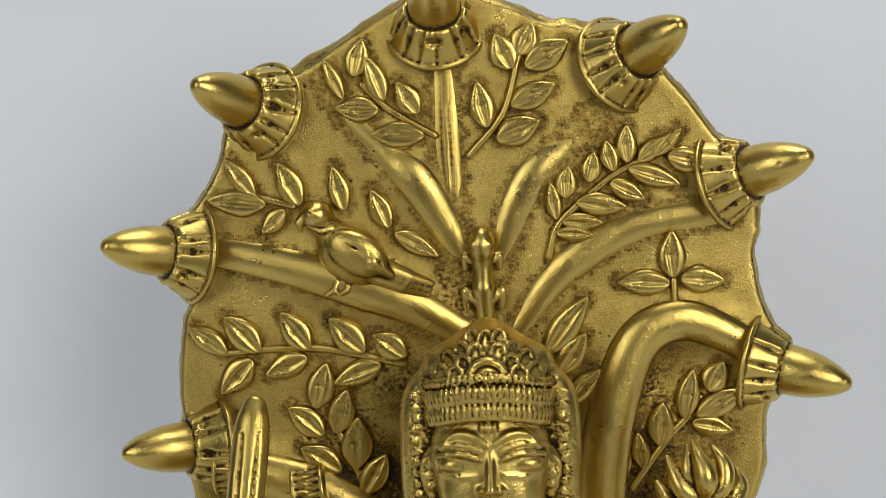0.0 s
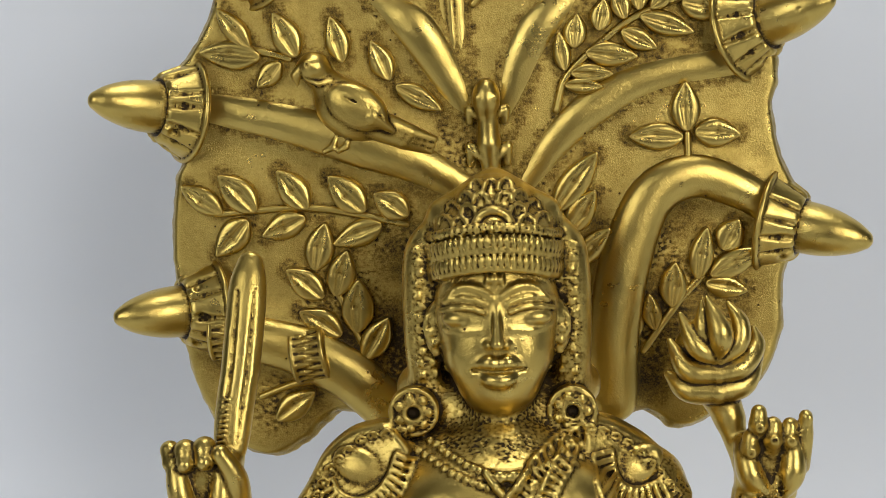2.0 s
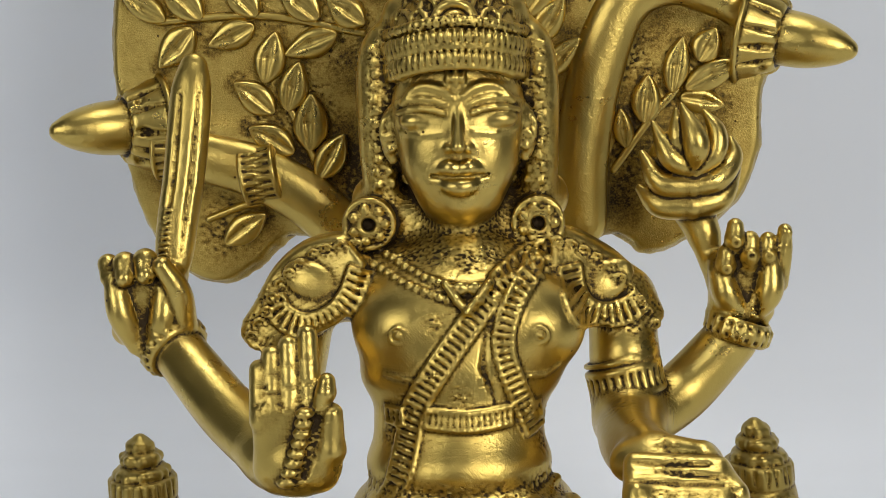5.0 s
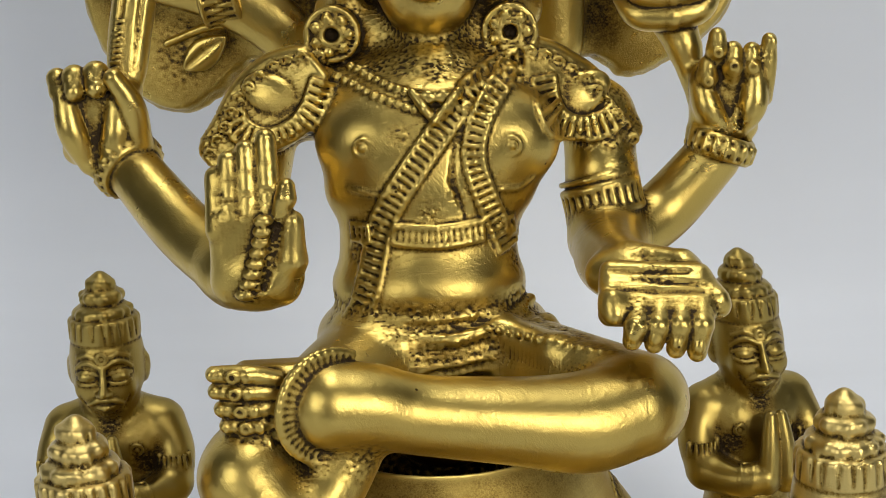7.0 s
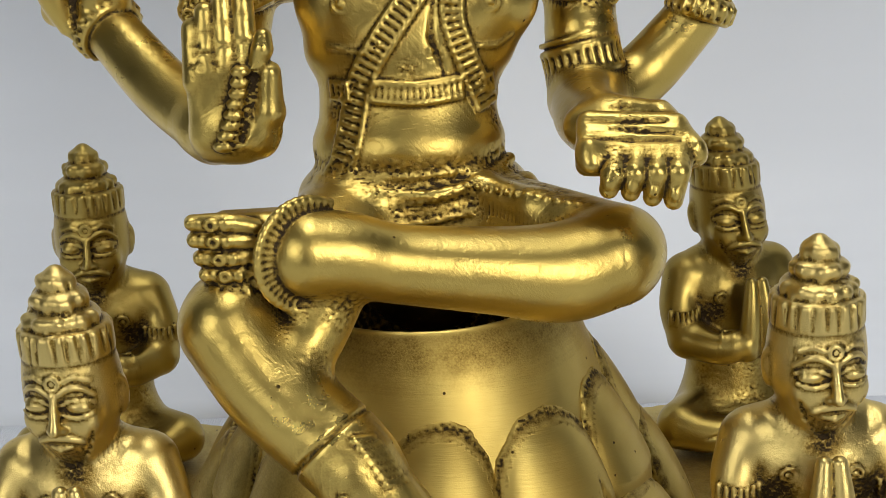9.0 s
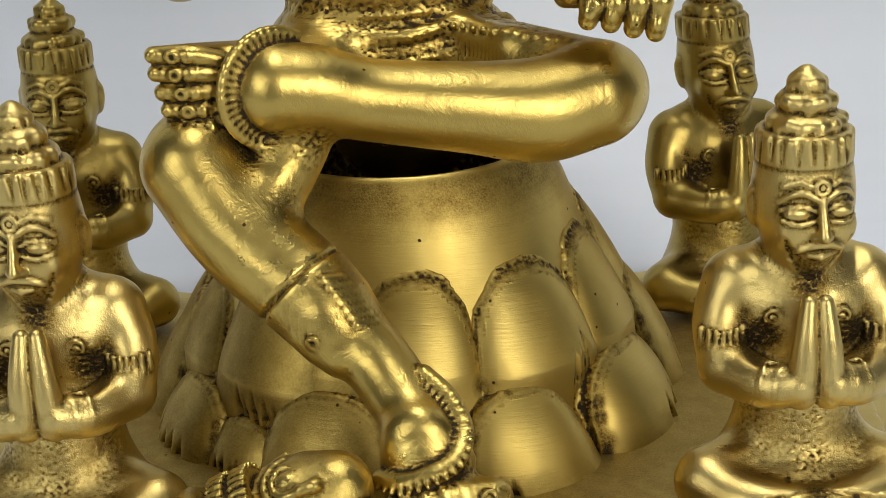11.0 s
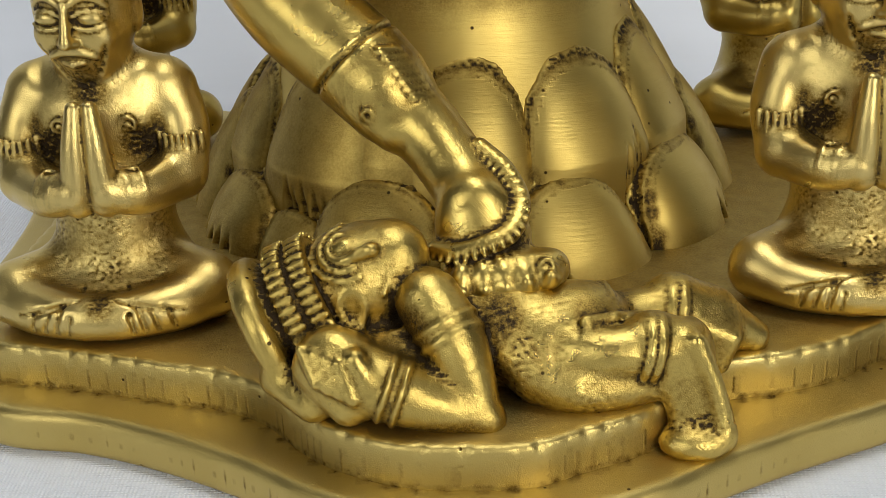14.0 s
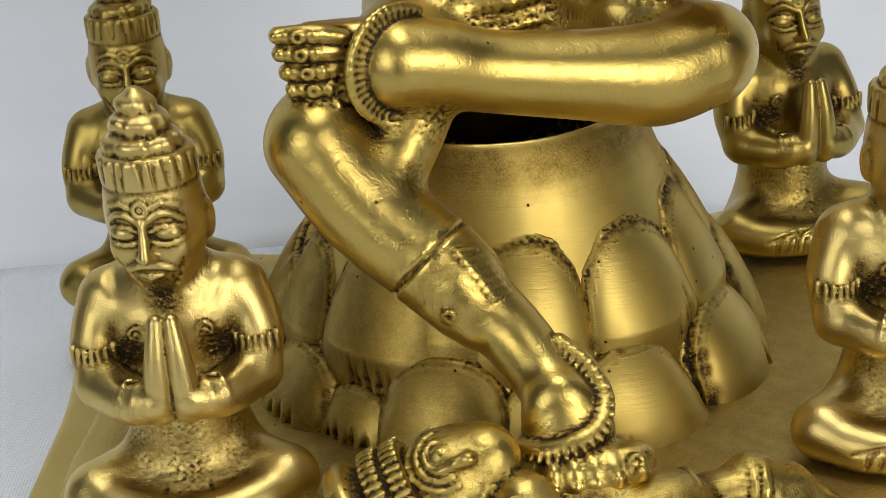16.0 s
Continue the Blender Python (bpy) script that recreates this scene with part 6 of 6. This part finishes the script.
sprig([(-69.8, 242.8), (-58.5, 242.8), (-48.1, 240.2)],
      [(-58.2, 243.2, 127, 11.9, 3.9), (-55.6, 240.9, 174, 14.4, 5.1), (-46.2, 240.6, 116, 11.7, 5.1), (-34.6, 238.8, 103, 11.1, 4.3), (-22.8, 233.9, 114, 10.3, 4.3), (-21.3, 232.4, -30, 12.2, 3.9), (-50.4, 239.2, -137, 8.0, 3.9)])
sprig([(-69.4, 201.2), (-44.2, 201.9), (-20.2, 197.1)],
      [(-67.6, 201.4, 144, 11.8, 4.3), (-58.7, 201.6, 134, 12.5, 5.5), (-45.4, 201.9, 126, 11.7, 5.3), (-30.7, 200.7, 134, 12.2, 5.5), (-19.6, 199.3, 145, 9.8, 5.1), (-61.0, 199.4, -134, 11.7, 5.5), (-46.2, 199.7, -158, 11.3, 4.8), (-26.5, 197.3, -159, 12.6, 4.8)])
sprig([(-31.3, 161.8), (-36.0, 173.3), (-39.5, 182.4), (-39.0, 187.6)],
      [(-44.3, 186.0, 75, 11.7, 5.3), (-42.4, 178.7, 141, 11.2, 5.1), (-39.1, 179.1, 74, 11.4, 5.1), (-34.2, 169.2, 86, 13.0, 5.8), (-38.1, 168.8, 149, 11.7, 5.1), (-32.4, 162.3, 58, 11.7, 5.1)])
sprig([],
      [(17.8, 199.2, 53, 17.3, 5.1), (21.0, 193.6, 56, 12.0, 4.8), (23.3, 185.7, 46, 11.4, 4.3)])
sprig([(51.9, 208.1), (51.7, 217.8)],
      [(51.3, 218.6, 90, 11.5, 5.1), (50.5, 217.1, 178, 12.8, 4.8), (53.5, 218.2, -4, 10.6, 5.1)])
sprig([(39.6, 162.2), (49.3, 175.3), (55.1, 181.4)],
      [(53.7, 180.8, 79, 12.5, 4.3), (60.3, 188.0, 63, 8.1, 5.1), (57.0, 181.5, 27, 13.6, 4.6), (55.8, 179.6, -12, 10.1, 4.3), (47.1, 173.6, 85, 10.9, 4.8), (42.6, 167.8, 98, 9.0, 3.4), (38.2, 166.4, 99, 8.2, 3.1)])
sprig([(-60.1, 152.7), (-49.4, 156.2), (-39.0, 155.9)],
      [(-56.2, 146.7, 35, 11.8, 4.8)])

# collars on the lowest branch
for x, z, a in ((-46.5, 163.6, 62), (-67.5, 170, 80)):
    c = Clay((x - 10, 38, z - 11), (x + 10, 57, z + 11), 0.36)
    way = (math.cos(radians(a - 80)), 0, -math.sin(radians(a - 80)) * 0.5)
    way = np.array(Vector(way).normalized())
    for k_ in np.linspace(-3.4, 3.4, 9):
        c.ring(np.array((x, 48, z)) + way * k_, way, 5.2, 1.5, k=1.2)
    for k_ in (-3.9, 3.9):
        c.ring(np.array((x, 48, z)) + way * k_, way, 6.6, 0.65, k=0.4, patina=0.9)
    side = np.array((-way[2], 0, way[0]))
    for n in range(10):
        b0, b1 = (math.pi * (0.98 + 1.04 * (n + e) / 10) for e in (0.0, 0.5))
        lo_, hi_ = (np.array((x, 48, z)) + way * q + side * 6.9 * math.cos(b) + np.array((0, 6.9 * math.sin(b), 0)) for q, b in ((-2.8, b0), (2.8, b1)))
        end_ = np.array((x, 48, z)) - way * 2.8 + side * 6.9 * math.cos(b1 + b1 - b0) + np.array((0, 6.9 * math.sin(b1 + b1 - b0), 0))
        c.limb([lo_, hi_, end_], 0.4, k=0.3, cut=True, patina=0.9)
    put("collar", c.mesh("collar", 1, ORG), BRASS, panel)

# the bird on the branch and the frog above the crown


def bird():
    c = Clay((-52, 36, 208), (-8, 56, 248), 0.36)
    c.blob((-32.8, 48.4, 226.4), (10.2, 5.4, 7.4), turned(0, 32, 0), k=1, patina=0.8)
    c.limb([(-37, 48.4, 231), (-40.4, 47.6, 235.5)], [4.6, 3.6], k=2)
    c.blob((-41.8, 46.8, 237.8), (4.3, 4.2, 4.0), k=0.8, patina=0.4)
    c.limb([(-44.6, 45.6, 238), (-46.2, 45, 236), (-46, 45.2, 233.6)], [1.7, 1.3, 0.5], k=0.4, patina=0.9)
    c.limb([(-43.6, 44.6, 235), (-40.4, 43.8, 233.6), (-37.6, 44.6, 234.6)], 0.6, k=0.3, patina=1.0)
    c.blob((-31.2, 44.3, 227.6), (8.4, 2.5, 5.4), turned(0, 30, 0), k=0.3, patina=1.0)
    c.limb([(-27, 44.0, 225), (-22.6, 44.6, 221.4)], [2.4, 0.8], k=0.8, patina=0.6)
    for n in range(3):
        c.limb([(-28 + 0.8 * n, 46.6, 221.8 + 1.4 * n), (-20 + n, 47.2, 218.4 + 1.1 * n), (-13.4 + 0.6 * n, 48.4, 215.6 + 1.5 * n)], [2.5, 2.1, 1.0], k=0.3, patina=1.0)
        c.limb([(-34 + 2 * n, 42.2 + 0.15 * n, 230.4 - 0.8 * n), (-27 + 1.4 * n, 42.9, 226.2 - 0.9 * n)], 0.3, k=0.3, cut=True, patina=0.9)
    c.ring((-43.0, 43.0, 238.6), (0.3, 1, 0), 0.9, 0.35, k=0.3, patina=0.9)
    for e in (0, 3.4):
        c.limb([(-36.4 + e, 48, 221.4), (-38 + e, 46.6, 217.6), (-40 + e, 46.0, 216.6)], [1.2, 1.0, 0.8], k=0.4, patina=0.8)
    c.rough((-40, 46, 230), 4, 0.4)
    put("bird", c.mesh("bird", 2, ORG), BRASS, panel, label="small perched bird in relief")


def frog():
    c = Clay((-8, 36, 206), (12, 56, 240), 0.4)
    c.blob((1.3, 46.5, 228.5), (3.6, 4, 5.2), k=1)
    c.limb([(1.5, 47, 224), (1.6, 47.5, 217), (2, 48, 210)], [2.6, 2.9, 2.4], k=1)
    for s in (-1, 1):
        c.limb([(1.4 + s * 2, 47, 224.4), (1.4 + s * 4.6, 47.6, 225.6), (1.4 + s * 4.4, 47.8, 222.6)], [1.3, 1.2, 1.0], k=0.6, patina=0.7)
        c.limb([(1.6 + s * 2, 47.4, 214), (1.6 + s * 4.8, 48, 216.4), (1.6 + s * 4.6, 48, 212)], [1.4, 1.3, 1.0], k=0.6, patina=0.7)
        c.blob((1.3 + s * 2.0, 43.6, 229), (0.9, 0.8, 0.9), k=0.3, patina=0.7)
    put("frog", c.mesh("frog", 2, ORG), BRASS, panel, label="small frog in relief above the crown")


bird()
frog()
# plate browned round bird and frog, painted shade included
for x, z, r in ((-33, 227, 12), (-42, 238, 7), (1.5, 224, 8), (1.5, 214, 9)):
    PLATE.patina_shade((x, 50, z), r, 1.0)
# patina on the plate, with the shade behind the figure painted in
for x, z, r, amount in ((-30, 166, 17, 0.95), (-22, 154, 12, 1.0), (24, 160, 13, 0.95), (44, 172, 14, 0.85), (38, 156, 12, 0.9), (60, 176, 13, 0.7), (-40, 188, 15, 0.55), (-20, 190, 13, 0.75), (24, 192, 12, 0.7), (-66, 164, 12, 0.7),
                        (-52, 152, 14, 0.6), (-16, 210, 12, 0.6), (0, 216, 9, 0.8), (48, 198, 12, 0.6), (-62, 238, 10, 0.4), (-30, 268, 12, 0.4), (12, 268, 12, 0.4), (-60, 200, 14, 0.45), (8, 228, 8, 0.6)):
    PLATE.shade_stain((x, 50, z), (1.3 * r, 30, 1.3 * r), 0.80 * amount)
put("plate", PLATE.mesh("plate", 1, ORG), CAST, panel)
